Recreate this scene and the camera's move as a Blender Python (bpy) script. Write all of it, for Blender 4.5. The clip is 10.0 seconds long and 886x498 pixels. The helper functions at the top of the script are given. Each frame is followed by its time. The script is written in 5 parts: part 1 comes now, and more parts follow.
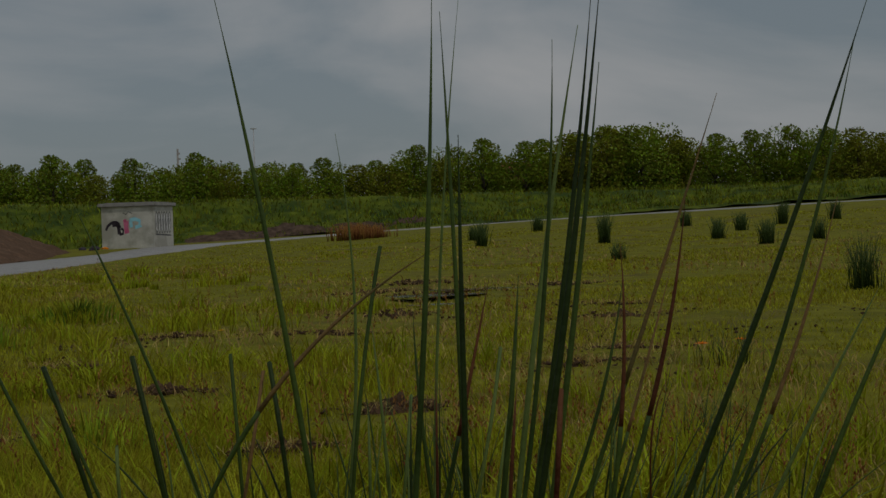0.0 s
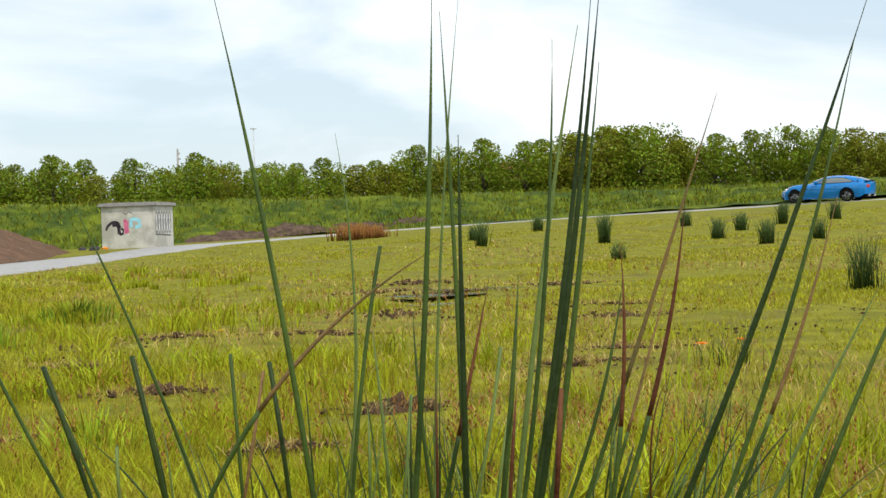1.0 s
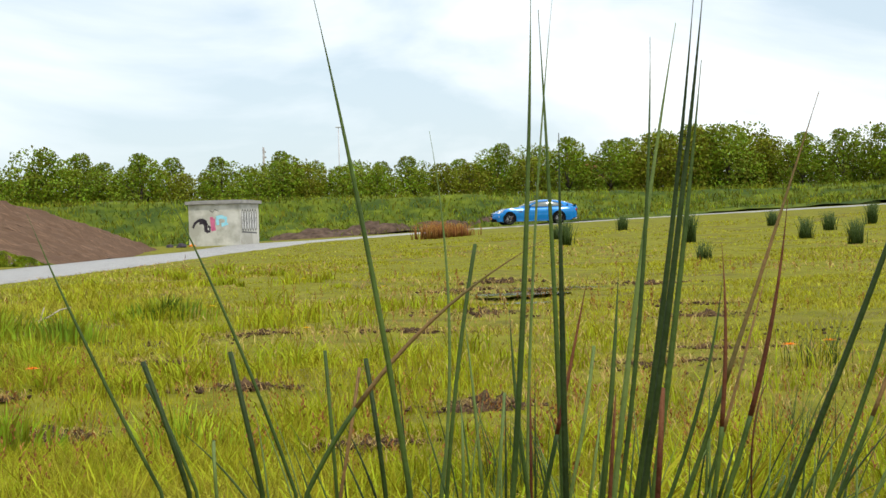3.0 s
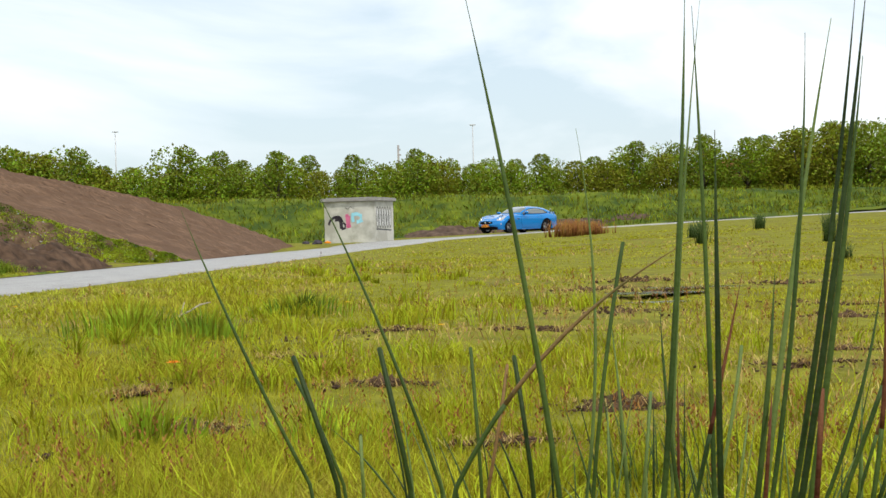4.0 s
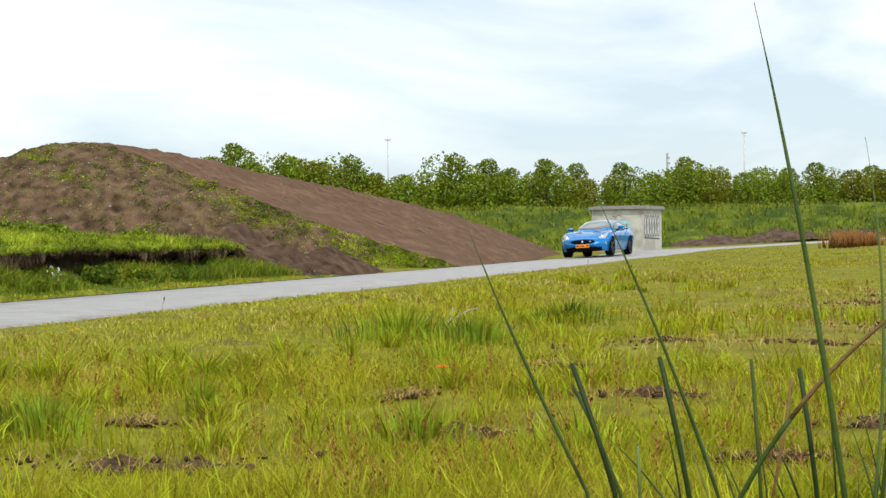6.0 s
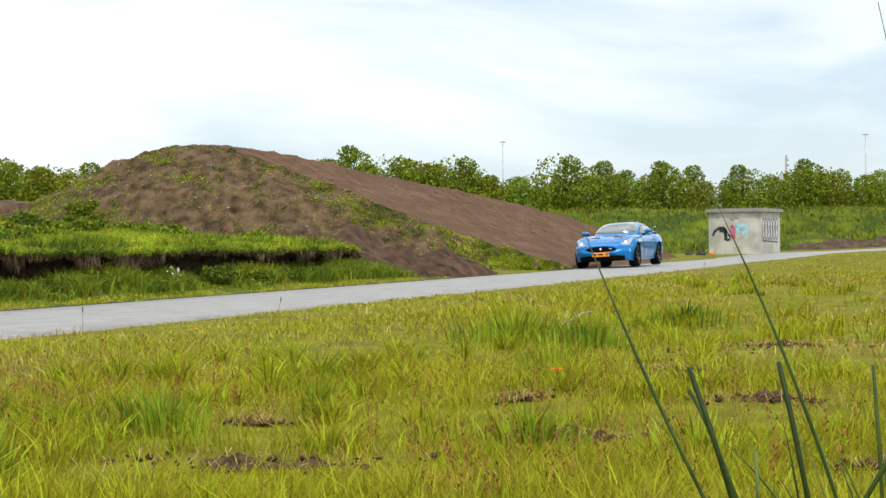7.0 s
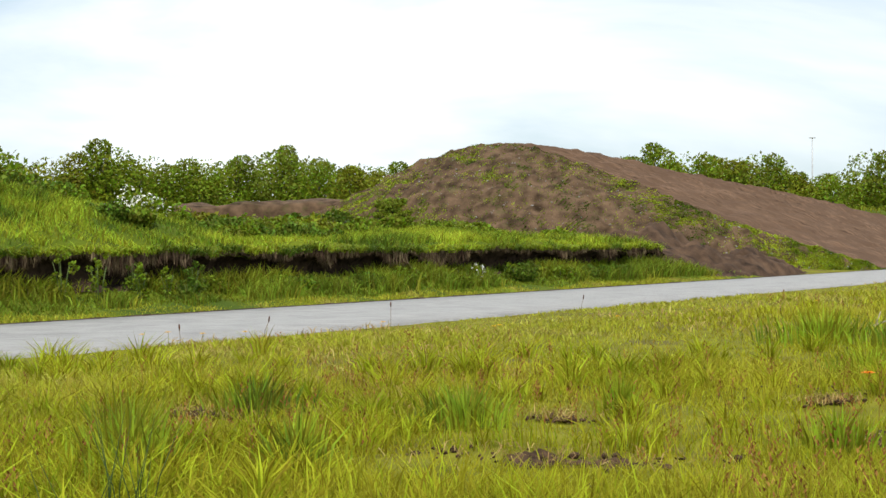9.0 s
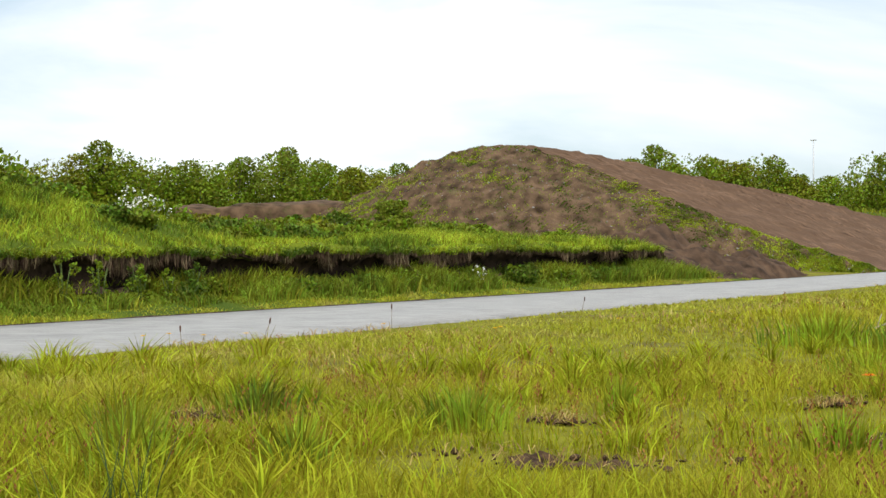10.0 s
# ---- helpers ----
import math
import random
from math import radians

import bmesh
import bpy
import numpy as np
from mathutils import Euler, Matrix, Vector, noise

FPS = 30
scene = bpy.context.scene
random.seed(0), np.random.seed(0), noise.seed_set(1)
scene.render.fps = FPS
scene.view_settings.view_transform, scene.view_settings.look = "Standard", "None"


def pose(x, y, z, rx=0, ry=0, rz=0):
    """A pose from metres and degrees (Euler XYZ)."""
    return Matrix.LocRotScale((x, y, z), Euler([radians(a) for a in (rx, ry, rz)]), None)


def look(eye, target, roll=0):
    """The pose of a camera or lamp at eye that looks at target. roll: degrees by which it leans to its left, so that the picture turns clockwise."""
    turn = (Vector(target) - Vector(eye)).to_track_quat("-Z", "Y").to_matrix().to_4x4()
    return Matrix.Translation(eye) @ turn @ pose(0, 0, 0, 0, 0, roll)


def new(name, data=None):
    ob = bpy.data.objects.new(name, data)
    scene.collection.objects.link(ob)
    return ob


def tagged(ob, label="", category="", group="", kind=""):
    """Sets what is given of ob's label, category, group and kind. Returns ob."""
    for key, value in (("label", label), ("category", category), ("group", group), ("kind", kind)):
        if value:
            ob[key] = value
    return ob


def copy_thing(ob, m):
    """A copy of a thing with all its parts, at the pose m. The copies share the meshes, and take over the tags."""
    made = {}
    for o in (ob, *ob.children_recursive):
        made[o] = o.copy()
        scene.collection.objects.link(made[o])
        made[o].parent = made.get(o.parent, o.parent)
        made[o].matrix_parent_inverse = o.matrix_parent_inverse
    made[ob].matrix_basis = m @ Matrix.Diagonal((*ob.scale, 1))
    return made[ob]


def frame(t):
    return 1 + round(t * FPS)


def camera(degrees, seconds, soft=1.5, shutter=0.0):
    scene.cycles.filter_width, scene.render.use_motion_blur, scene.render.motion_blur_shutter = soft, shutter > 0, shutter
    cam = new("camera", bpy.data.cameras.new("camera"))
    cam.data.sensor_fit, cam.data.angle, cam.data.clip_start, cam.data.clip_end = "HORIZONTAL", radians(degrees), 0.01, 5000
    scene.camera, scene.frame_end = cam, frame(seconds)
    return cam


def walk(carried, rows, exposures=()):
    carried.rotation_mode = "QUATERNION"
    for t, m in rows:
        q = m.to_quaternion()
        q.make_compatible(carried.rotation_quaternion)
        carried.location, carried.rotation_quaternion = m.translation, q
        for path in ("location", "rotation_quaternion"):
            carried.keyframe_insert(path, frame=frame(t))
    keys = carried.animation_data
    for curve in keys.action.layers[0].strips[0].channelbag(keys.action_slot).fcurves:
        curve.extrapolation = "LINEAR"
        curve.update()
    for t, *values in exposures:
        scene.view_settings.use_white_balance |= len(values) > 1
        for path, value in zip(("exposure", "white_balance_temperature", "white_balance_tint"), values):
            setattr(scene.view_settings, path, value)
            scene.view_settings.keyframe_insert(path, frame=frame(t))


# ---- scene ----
cam = camera(32.5, 10.0, shutter=0.05)
EYE_Z = 0.79
# seconds, metres moved to the left, yaw, pitch, roll
PATH = (
    (0, 0, -16.02, -0.93, 1.78), (0.5, 0, -16.02, -0.93, 1.78), (1, 0, -16.02, -0.93, 1.78), (1.5, 0, -16.02, -0.93, 1.78),
    (1.8, 0, -15.97, -0.93, 1.78), (2, 0.001, -15.83, -0.93, 1.77), (2.2, 0.002, -15.45, -0.93, 1.75), (3.3, 0.0085, -11.47, -0.86, 1.51),
    (3.5, 0.0096, -10.43, -0.84, 1.46), (4, 0.0151, -7.83, -0.85, 1.36), (4.5, 0.0195, -4.89, -0.77, 1.18), (5, 0.0223, -2.40, -0.65, 0.84),
    (5.5, 0.0226, -0.07, -0.43, 0.82), (5.7, 0.0228, 0.87, -0.40, 0.77), (6.8, 0.0235, 5.64, -0.27, 0.52), (7, 0.0237, 6.53, -0.25, 0.47),
    (7.5, 0.024, 8.83, -0.23, 0.50), (8, 0.024, 11.85, -0.25, 0.38), (8.5, 0.024, 15.06, -0.29, 0.39), (8.8, 0.024, 16.90, -0.27, 0.25),
    (9, 0.024, 17.91, -0.27, 0.20), (9.5, 0.024, 18.12, -0.24, 0.15), (10, 0.024, 17.95, -0.20, 0.13))
walk(cam, [(t, pose(-s, 0, EYE_Z, 90 + p, r, y)) for t, s, y, p, r in PATH],
     exposures=((0.0, -2.22), (0.3, -1.42), (0.6, -0.64), (0.9, 0.0), (10.0, 0.0)))

# ---------------------------------------------------------------- world and sun
SUN_ELEV, SUN_AZ = radians(57), radians(160)   # azimuth clockwise from +y
world = bpy.data.worlds.new("sky")
scene.world = world
world.use_nodes = True
wn, wl = world.node_tree.nodes, world.node_tree.links
wn.clear()
w_out, w_bg = wn.new("ShaderNodeOutputWorld"), wn.new("ShaderNodeBackground")
w_sky = wn.new("ShaderNodeTexSky")
w_sky.sky_type, w_sky.sun_disc = "NISHITA", False
w_sky.sun_elevation, w_sky.sun_rotation = SUN_ELEV, SUN_AZ
w_co, w_map = wn.new("ShaderNodeTexCoord"), wn.new("ShaderNodeMapping")
w_map.inputs["Scale"].default_value = (1.0, 1.0, 3.4)
w_noise = wn.new("ShaderNodeTexNoise")
w_noise.inputs["Scale"].default_value, w_noise.inputs["Detail"].default_value = 2.3, 7
w_noise.inputs["Roughness"].default_value, w_noise.inputs["Distortion"].default_value = 0.52, 0.5
w_ramp = wn.new("ShaderNodeValToRGB")
w_ramp.color_ramp.elements[0].position, w_ramp.color_ramp.elements[1].position = 0.40, 0.64
w_tint = wn.new("ShaderNodeMix")
w_tint.data_type = "RGBA"
w_tint.inputs["B"].default_value = (12.2, 12.4, 12.6, 1)      # sunlit cloud
w_veil = wn.new("ShaderNodeMix")
w_veil.data_type = "RGBA"
w_veil.inputs["Factor"].default_value = 0.62                   # thin high cloud over the blue
w_veil.inputs["B"].default_value = (8.2, 9.6, 10.6, 1)
wl.new(w_co.outputs["Generated"], w_map.inputs["Vector"])
wl.new(w_map.outputs["Vector"], w_noise.inputs["Vector"])
wl.new(w_noise.outputs["Fac"], w_ramp.inputs["Fac"])
wl.new(w_sky.outputs["Color"], w_veil.inputs["A"])
wl.new(w_veil.outputs["Result"], w_tint.inputs["A"])
wl.new(w_ramp.outputs["Color"], w_tint.inputs["Factor"])
wl.new(w_tint.outputs["Result"], w_bg.inputs["Color"])
w_bg.inputs["Strength"].default_value = 0.107
wl.new(w_bg.outputs["Background"], w_out.inputs["Surface"])
sun = new("sun", bpy.data.lights.new("sun", "SUN"))
sun.data.energy, sun.data.angle, sun.data.color = 3.6, radians(3), (1.0, 0.95, 0.86)
sun_way = Vector((math.sin(SUN_AZ) * math.cos(SUN_ELEV), math.cos(SUN_AZ) * math.cos(SUN_ELEV), math.sin(SUN_ELEV)))
sun.matrix_world = look(sun_way * 300, (0, 0, 0))
scene.view_settings.exposure = 0.0


# ---------------------------------------------------------------- materials
def material(name, low, high, scale=8.0, rough=0.8, bump=0.0, bump_scale=60.0, metal=0.0, third=None, third_scale=0.6,
             island=0.0, translucent=0.0, spec=0.12, third_edges=(0.45, 0.6), stretch=None):
    """Noise between two colours at one scale, a third colour in larger patches, fine relief, and a shift for each island."""
    m = bpy.data.materials.new(name)
    m.use_nodes = True
    n, l = m.node_tree.nodes, m.node_tree.links
    b = n["Principled BSDF"]
    b.inputs["Roughness"].default_value, b.inputs["Metallic"].default_value = rough, metal
    b.inputs["Specular IOR Level"].default_value = spec
    co = n.new("ShaderNodeTexCoord")
    t = n.new("ShaderNodeTexNoise")
    t.inputs["Scale"].default_value, t.inputs["Detail"].default_value = scale, 6
    if stretch:
        mp = n.new("ShaderNodeMapping")
        mp.inputs["Rotation"].default_value[2] = radians(stretch[0])
        mp.inputs["Scale"].default_value = (stretch[1], stretch[2], 1.0)
        l.new(co.outputs["Object"], mp.inputs["Vector"])
        l.new(mp.outputs["Vector"], t.inputs["Vector"])
    else:
        l.new(co.outputs["Object"], t.inputs["Vector"])
    r = n.new("ShaderNodeValToRGB")
    e = r.color_ramp.elements
    e[0].position, e[1].position = 0.3, 0.7
    e[0].color, e[1].color = (*low, 1), (*high, 1)
    l.new(t.outputs["Fac"], r.inputs["Fac"])
    out = r.outputs["Color"]
    if third:
        t3 = n.new("ShaderNodeTexNoise")
        t3.inputs["Scale"].default_value, t3.inputs["Detail"].default_value = third_scale, 5
        t3.inputs["Roughness"].default_value = 0.62
        l.new(co.outputs["Object"], t3.inputs["Vector"])
        r3 = n.new("ShaderNodeValToRGB")
        r3.color_ramp.elements[0].position, r3.color_ramp.elements[1].position = third_edges
        l.new(t3.outputs["Fac"], r3.inputs["Fac"])
        mx = n.new("ShaderNodeMix")
        mx.data_type = "RGBA"
        l.new(r3.outputs["Color"], mx.inputs["Factor"])
        l.new(out, mx.inputs["A"])
        mx.inputs["B"].default_value = (*third, 1)
        out = mx.outputs["Result"]
    if island:
        g = n.new("ShaderNodeNewGeometry")
        hs = n.new("ShaderNodeHueSaturation")
        for i, (a, c) in enumerate(((0.5 - 0.05 * island, 0.5 + 0.025 * island), (1 - 0.5 * island, 1 + 0.65 * island))):
            mr = n.new("ShaderNodeMapRange")
            mr.inputs["To Min"].default_value, mr.inputs["To Max"].default_value = a, c
            l.new(g.outputs["Random Per Island"], mr.inputs["Value"])
            l.new(mr.outputs["Result"], hs.inputs[("Hue", "Value")[i]])
        l.new(out, hs.inputs["Color"])
        out = hs.outputs["Color"]
    l.new(out, b.inputs["Base Color"])
    if bump:
        t2 = n.new("ShaderNodeTexNoise")
        t2.inputs["Scale"].default_value, t2.inputs["Detail"].default_value = bump_scale, 8
        l.new(co.outputs["Object"], t2.inputs["Vector"])
        bp = n.new("ShaderNodeBump")
        bp.inputs["Strength"].default_value, bp.inputs["Distance"].default_value = bump, 0.02
        l.new(t2.outputs["Fac"], bp.inputs["Height"])
        l.new(bp.outputs["Normal"], b.inputs["Normal"])
    if translucent:
        tr = n.new("ShaderNodeBsdfTranslucent")
        mxs = n.new("ShaderNodeMixShader")
        mxs.inputs[0].default_value = translucent
        l.new(out, tr.inputs["Color"])
        l.new(b.outputs["BSDF"], mxs.inputs[1])
        l.new(tr.outputs["BSDF"], mxs.inputs[2])
        l.new(mxs.outputs["Shader"], n["Material Output"].inputs["Surface"])
    return m


M = {
    "meadow": material("meadow", (0.105, 0.105, 0.008), (0.205, 0.200, 0.015), 3.0, 0.95, 0.8, 40, third=(0.105, 0.078, 0.030), third_scale=0.7, third_edges=(0.54, 0.70)),
    "asphalt": material("asphalt", (0.22, 0.215, 0.205), (0.36, 0.352, 0.338), 8.0, 0.5, 0.6, 90, third=(0.21, 0.205, 0.198), third_scale=1.7, spec=0.32, stretch=(-76, 0.30, 1.5), third_edges=(0.5, 0.7)),
    "ramp_earth": material("ramp_earth", (0.05, 0.029, 0.016), (0.185, 0.112, 0.070), 4.0, 0.95, 0.9, 14, third=(0.095, 0.056, 0.034), third_scale=1.1, stretch=(-27, 0.07, 2.2)),
    "weedy_earth": material("weedy_earth", (0.028, 0.017, 0.009), (0.150, 0.096, 0.058), 2.6, 0.95, 1.0, 24, third=(0.085, 0.088, 0.028), third_scale=2.2, third_edges=(0.56, 0.84)),
    "spoil": material("spoil", (0.018, 0.011, 0.007), (0.130, 0.080, 0.050), 2.4, 0.95, 1.0, 20, third=(0.050, 0.031, 0.020), third_scale=1.7, third_edges=(0.45, 0.70)),
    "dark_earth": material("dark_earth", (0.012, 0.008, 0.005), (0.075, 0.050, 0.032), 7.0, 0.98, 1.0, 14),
    "bank_grass": material("bank_grass", (0.075, 0.10, 0.005), (0.16, 0.195, 0.009), 2.0, 0.95, 0.8, 25, third=(0.05, 0.08, 0.006), third_scale=0.5),
    "far_grass": material("far_grass", (0.045, 0.07, 0.006), (0.13, 0.16, 0.012), 1.2, 0.95, 0.9, 8, third=(0.035, 0.06, 0.010), third_scale=0.5),
    "bank_blade": material("bank_blade", (0.185, 0.265, 0.014), (0.39, 0.46, 0.036), 1.5, 0.65, island=1.0, translucent=0.35, spec=0.1, third=(0.075, 0.125, 0.012), third_scale=1.0),
    # ditch grass: darker green with the overhang's shade put into the colour
    "shaded_blade": material("shaded_blade", (0.080, 0.125, 0.011), (0.20, 0.26, 0.020), 1.5, 0.65, island=1.0, translucent=0.3, spec=0.1, third=(0.20, 0.21, 0.02), third_scale=0.9, third_edges=(0.55, 0.75)),
    "mown_blade": material("mown_blade", (0.25, 0.27, 0.022), (0.39, 0.40, 0.040), 2.0, 0.7, island=0.6, translucent=0.35, spec=0.08, third=(0.42, 0.36, 0.10), third_scale=0.9, third_edges=(0.50, 0.72)),
    "blade": material("blade", (0.245, 0.255, 0.012), (0.375, 0.370, 0.026), 1.5, 0.7, island=0.65, translucent=0.35, third=(0.38, 0.33, 0.06), third_scale=0.4, spec=0.08, third_edges=(0.5, 0.72)),
    "lush_blade": material("lush_blade", (0.18, 0.225, 0.008), (0.395, 0.405, 0.022), 1.5, 0.65, island=0.9, translucent=0.38, spec=0.1),
    "root": material("root", (0.05, 0.036, 0.020), (0.18, 0.13, 0.075), 4.0, 0.9, island=0.9),
    "dark_leaf": material("dark_leaf", (0.05, 0.10, 0.008), (0.12, 0.175, 0.018), 0.9, 0.6, island=1.0, translucent=0.25),
    "dry_blade": material("dry_blade", (0.30, 0.20, 0.06), (0.42, 0.33, 0.12), 4.0, 0.8, island=0.7, translucent=0.25),
    "sorrel": material("sorrel", (0.20, 0.085, 0.022), (0.31, 0.165, 0.045), 9.0, 0.8, island=0.6, translucent=0.2),
    "nettle": material("nettle", (0.075, 0.105, 0.007), (0.23, 0.26, 0.016), 0.7, 0.6, island=1.0, translucent=0.3, third=(0.045, 0.08, 0.010), third_scale=0.55, third_edges=(0.50, 0.66)),
    "clod": material("clod", (0.030, 0.018, 0.011), (0.130, 0.080, 0.045), 22.0, 0.95, 1.0, 60),
    "leaf": material("leaf", (0.085, 0.145, 0.007), (0.20, 0.265, 0.015), 0.8, 0.5, island=1.0, translucent=0.3, third=(0.14, 0.18, 0.02), third_scale=0.45),
    "leaf_olive": material("leaf_olive", (0.11, 0.135, 0.008), (0.20, 0.215, 0.014), 0.8, 0.5, island=1.0, translucent=0.3),
    "bark": material("bark", (0.04, 0.032, 0.024), (0.11, 0.09, 0.07), 9.0, 0.95, 0.8, 30),
    "rush": material("rush", (0.022, 0.042, 0.009), (0.062, 0.098, 0.018), 18.0, 0.55, 0.15, 220, spec=0.15),
    "rush_dark": material("rush_dark", (0.010, 0.019, 0.005), (0.030, 0.050, 0.011), 18.0, 0.45, 0.15, 220),
    "rush_pale": material("rush_pale", (0.075, 0.115, 0.030), (0.13, 0.175, 0.048), 18.0, 0.45, 0.15, 220),
    "rush_brown": material("rush_brown", (0.055, 0.016, 0.008), (0.13, 0.05, 0.02), 26.0, 0.6, 0.2, 220),
    "rush_tan": material("rush_tan", (0.11, 0.085, 0.03), (0.20, 0.11, 0.045), 22.0, 0.6, 0.2, 220),
    "concrete": material("concrete", (0.44, 0.43, 0.38), (0.60, 0.59, 0.54), 2.2, 0.9, 0.35, 45, third=(0.37, 0.36, 0.31), third_scale=1.3),
    "roof_slab": material("roof_slab", (0.22, 0.21, 0.20), (0.33, 0.32, 0.30), 3.0, 0.85, 0.3, 40),
    "paint_black": material("paint_black", (0.03, 0.025, 0.035), (0.06, 0.05, 0.06), 8, 0.7),
    "paint_pink": material("paint_pink", (0.50, 0.10, 0.22), (0.62, 0.18, 0.30), 8, 0.7),
    "paint_cyan": material("paint_cyan", (0.22, 0.55, 0.68), (0.36, 0.66, 0.76), 8, 0.7),
    "paint_white": material("paint_white", (0.56, 0.56, 0.54), (0.70, 0.70, 0.68), 8, 0.7),
    "paint_grey": material("paint_grey", (0.07, 0.07, 0.07), (0.14, 0.14, 0.14), 8, 0.7),
    "steel": material("steel", (0.35, 0.36, 0.37), (0.48, 0.49, 0.50), 3, 0.5, metal=0.4),
    "petal": material("petal", (0.75, 0.40, 0.01), (0.85, 0.55, 0.02), 20, 0.6, translucent=0.25),
    "petal_orange": material("petal_orange", (0.75, 0.22, 0.01), (0.85, 0.32, 0.02), 20, 0.6, translucent=0.25),
    "blossom": material("blossom", (0.6, 0.6, 0.55), (0.8, 0.8, 0.76), 20, 0.7),
    "puddle": material("puddle", (0.03, 0.03, 0.03), (0.05, 0.045, 0.04), 3, 0.08, spec=0.6),
    "rubble": material("rubble", (0.045, 0.032, 0.021), (0.14, 0.102, 0.068), 3, 0.95, 1.0, 14, island=0.5),
    "roof_tile": material("roof_tile", (0.22, 0.07, 0.04), (0.32, 0.11, 0.06), 2, 0.85),
    "wood": material("wood", (0.30, 0.26, 0.20), (0.45, 0.40, 0.32), 12, 0.8),
}


# ---------------------------------------------------------------- mesh helpers
def smooth(a, b, x):
    k = min(max((x - a) / (b - a), 0.0), 1.0)
    return k * k * (3 - 2 * k)


def part(name, bm, mat, parent=None, label="", shade=True):
    """Links a bmesh as one mesh object under a thing or a part."""
    me = bpy.data.meshes.new(name)
    bm.to_mesh(me)
    bm.free()
    return mesh_part(name, me, mat, parent, label, shade)


def mesh_part(name, me, mat, parent=None, label="", shade=True):
    me.materials.append(mat if not isinstance(mat, str) else M[mat])
    if shade:
        me.polygons.foreach_set("use_smooth", [True] * len(me.polygons))
    ob = new(name, me)
    if parent:
        ob.parent = parent
    return tagged(ob, label) if label else ob


def from_arrays(name, verts, quads, mat, parent=None, label="", shade=True):
    me = bpy.data.meshes.new(name)
    me.from_pydata(verts, [], quads)
    me.update()
    return mesh_part(name, me, mat, parent, label, shade)


def box(bm, cx, cy, cz, sx, sy, sz, m=None):
    g = bmesh.ops.create_cube(bm, size=1.0)
    t = Matrix.Translation((cx, cy, cz)) @ Matrix.Diagonal((sx, sy, sz, 1))
    bmesh.ops.transform(bm, matrix=(m @ t) if m else t, verts=g["verts"])
    return g["verts"]


def tube(bm, pts, radii, sides=7):
    """A tapering tube along points."""
    rings = []
    for i, p in enumerate(pts):
        p = Vector(p)
        d = (Vector(pts[min(i + 1, len(pts) - 1)]) - Vector(pts[max(i - 1, 0)])).normalized()
        a = d.orthogonal().normalized() if abs(d.z) < 0.3 else d.cross(Vector((0, 1, 0))).normalized()
        b = d.cross(a)
        rings.append([bm.verts.new(p + radii[i] * (math.cos(q) * a + math.sin(q) * b)) for q in (2 * math.pi * k / sides for k in range(sides))])
    for r0, r1 in zip(rings, rings[1:]):
        for k in range(sides):
            bm.faces.new((r0[k], r0[(k + 1) % sides], r1[(k + 1) % sides], r1[k]))
    bm.faces.new(rings[0][::-1])
    bm.faces.new(rings[-1])


def fbm(x, y, z=0.0, octaves=4):
    return noise.fractal(Vector((x, y, z)), 1.0, 2.0, octaves)


def grid_mesh(name, rows, mat, label="", shade=True, parent=None):
    """A sheet through rows of equally many points."""
    w = len(rows[0])
    verts = [p for r in rows for p in r]
    quads = [(i * w + j, i * w + j + 1, (i + 1) * w + j + 1, (i + 1) * w + j) for i in range(len(rows) - 1) for j in range(w - 1)]
    return from_arrays(name, verts, quads, mat, parent, label, shade)


# ---------------------------------------------------------------- plan
ROAD_U, ROAD_N = Vector((0.2416, 0.9704)), Vector((-0.9704, 0.2416))   # along the track, and away from the camera
ROAD_O = Vector((-8.47, 0.0))                                         # on the near kerb line
ROAD_W = 3.9


def on_road(s, n):
    p = ROAD_O + s * ROAD_U + n * ROAD_N
    return p.x, p.y


def road_sn(x, y):
    d = Vector((x, y)) - ROAD_O
    return d.dot(ROAD_U), d.dot(ROAD_N)


def rise(x, y):
    """The broad lie of the land: level by the track, climbing gently to the right of the hut."""
    k = math.log1p(math.exp(min((x - 5.0) / 3.0, 30))) * 3.0
    return min(0.036 * k * smooth(14, 62, y), 3.0) + 0.10 * math.exp(-((x - 5.6) / 6) ** 2 - ((y - 67) / 7) ** 2)


BEND = [on_road(s, 1.95) for s in (-60, -40, -20, -8, 0, 8, 16, 24, 32, 40, 48, 54)] + [
    (4.9, 59.0), (7.4, 65.5), (11.2, 73.0), (15.2, 78.0), (20.2, 80.9), (26.2, 81.3), (32.2, 79.2), (37.4, 75.6), (41.8, 71.0), (47.6, 62.6), (52.6, 50), (55, 30), (56, 8)]


def spline(pts, step=0.5):
    """Points at about even steps on a smooth line through the given ones."""
    out = []
    for i in range(len(pts) - 1):
        p0, p1, p2, p3 = (Vector(pts[min(max(k, 0), len(pts) - 1)]) for k in (i - 1, i, i + 1, i + 2))
        n = max(2, int((p2 - p1).length / step))
        for k in range(n):
            t = k / n
            out.append(0.5 * (2 * p1 + (p2 - p0) * t + (2 * p0 - 5 * p1 + 4 * p2 - p3) * t * t + (3 * p1 - p0 - 3 * p2 + p3) * t ** 3))
    out.append(Vector(pts[-1]))
    return out


CENTRE = spline(BEND, 1.0)
CENTRE_XY = np.array([(p.x, p.y) for p in CENTRE])


def road_gap(x, y):
    """Metres from the middle of the track."""
    return float(np.sqrt(((CENTRE_XY - (x, y)) ** 2).sum(1).min()))


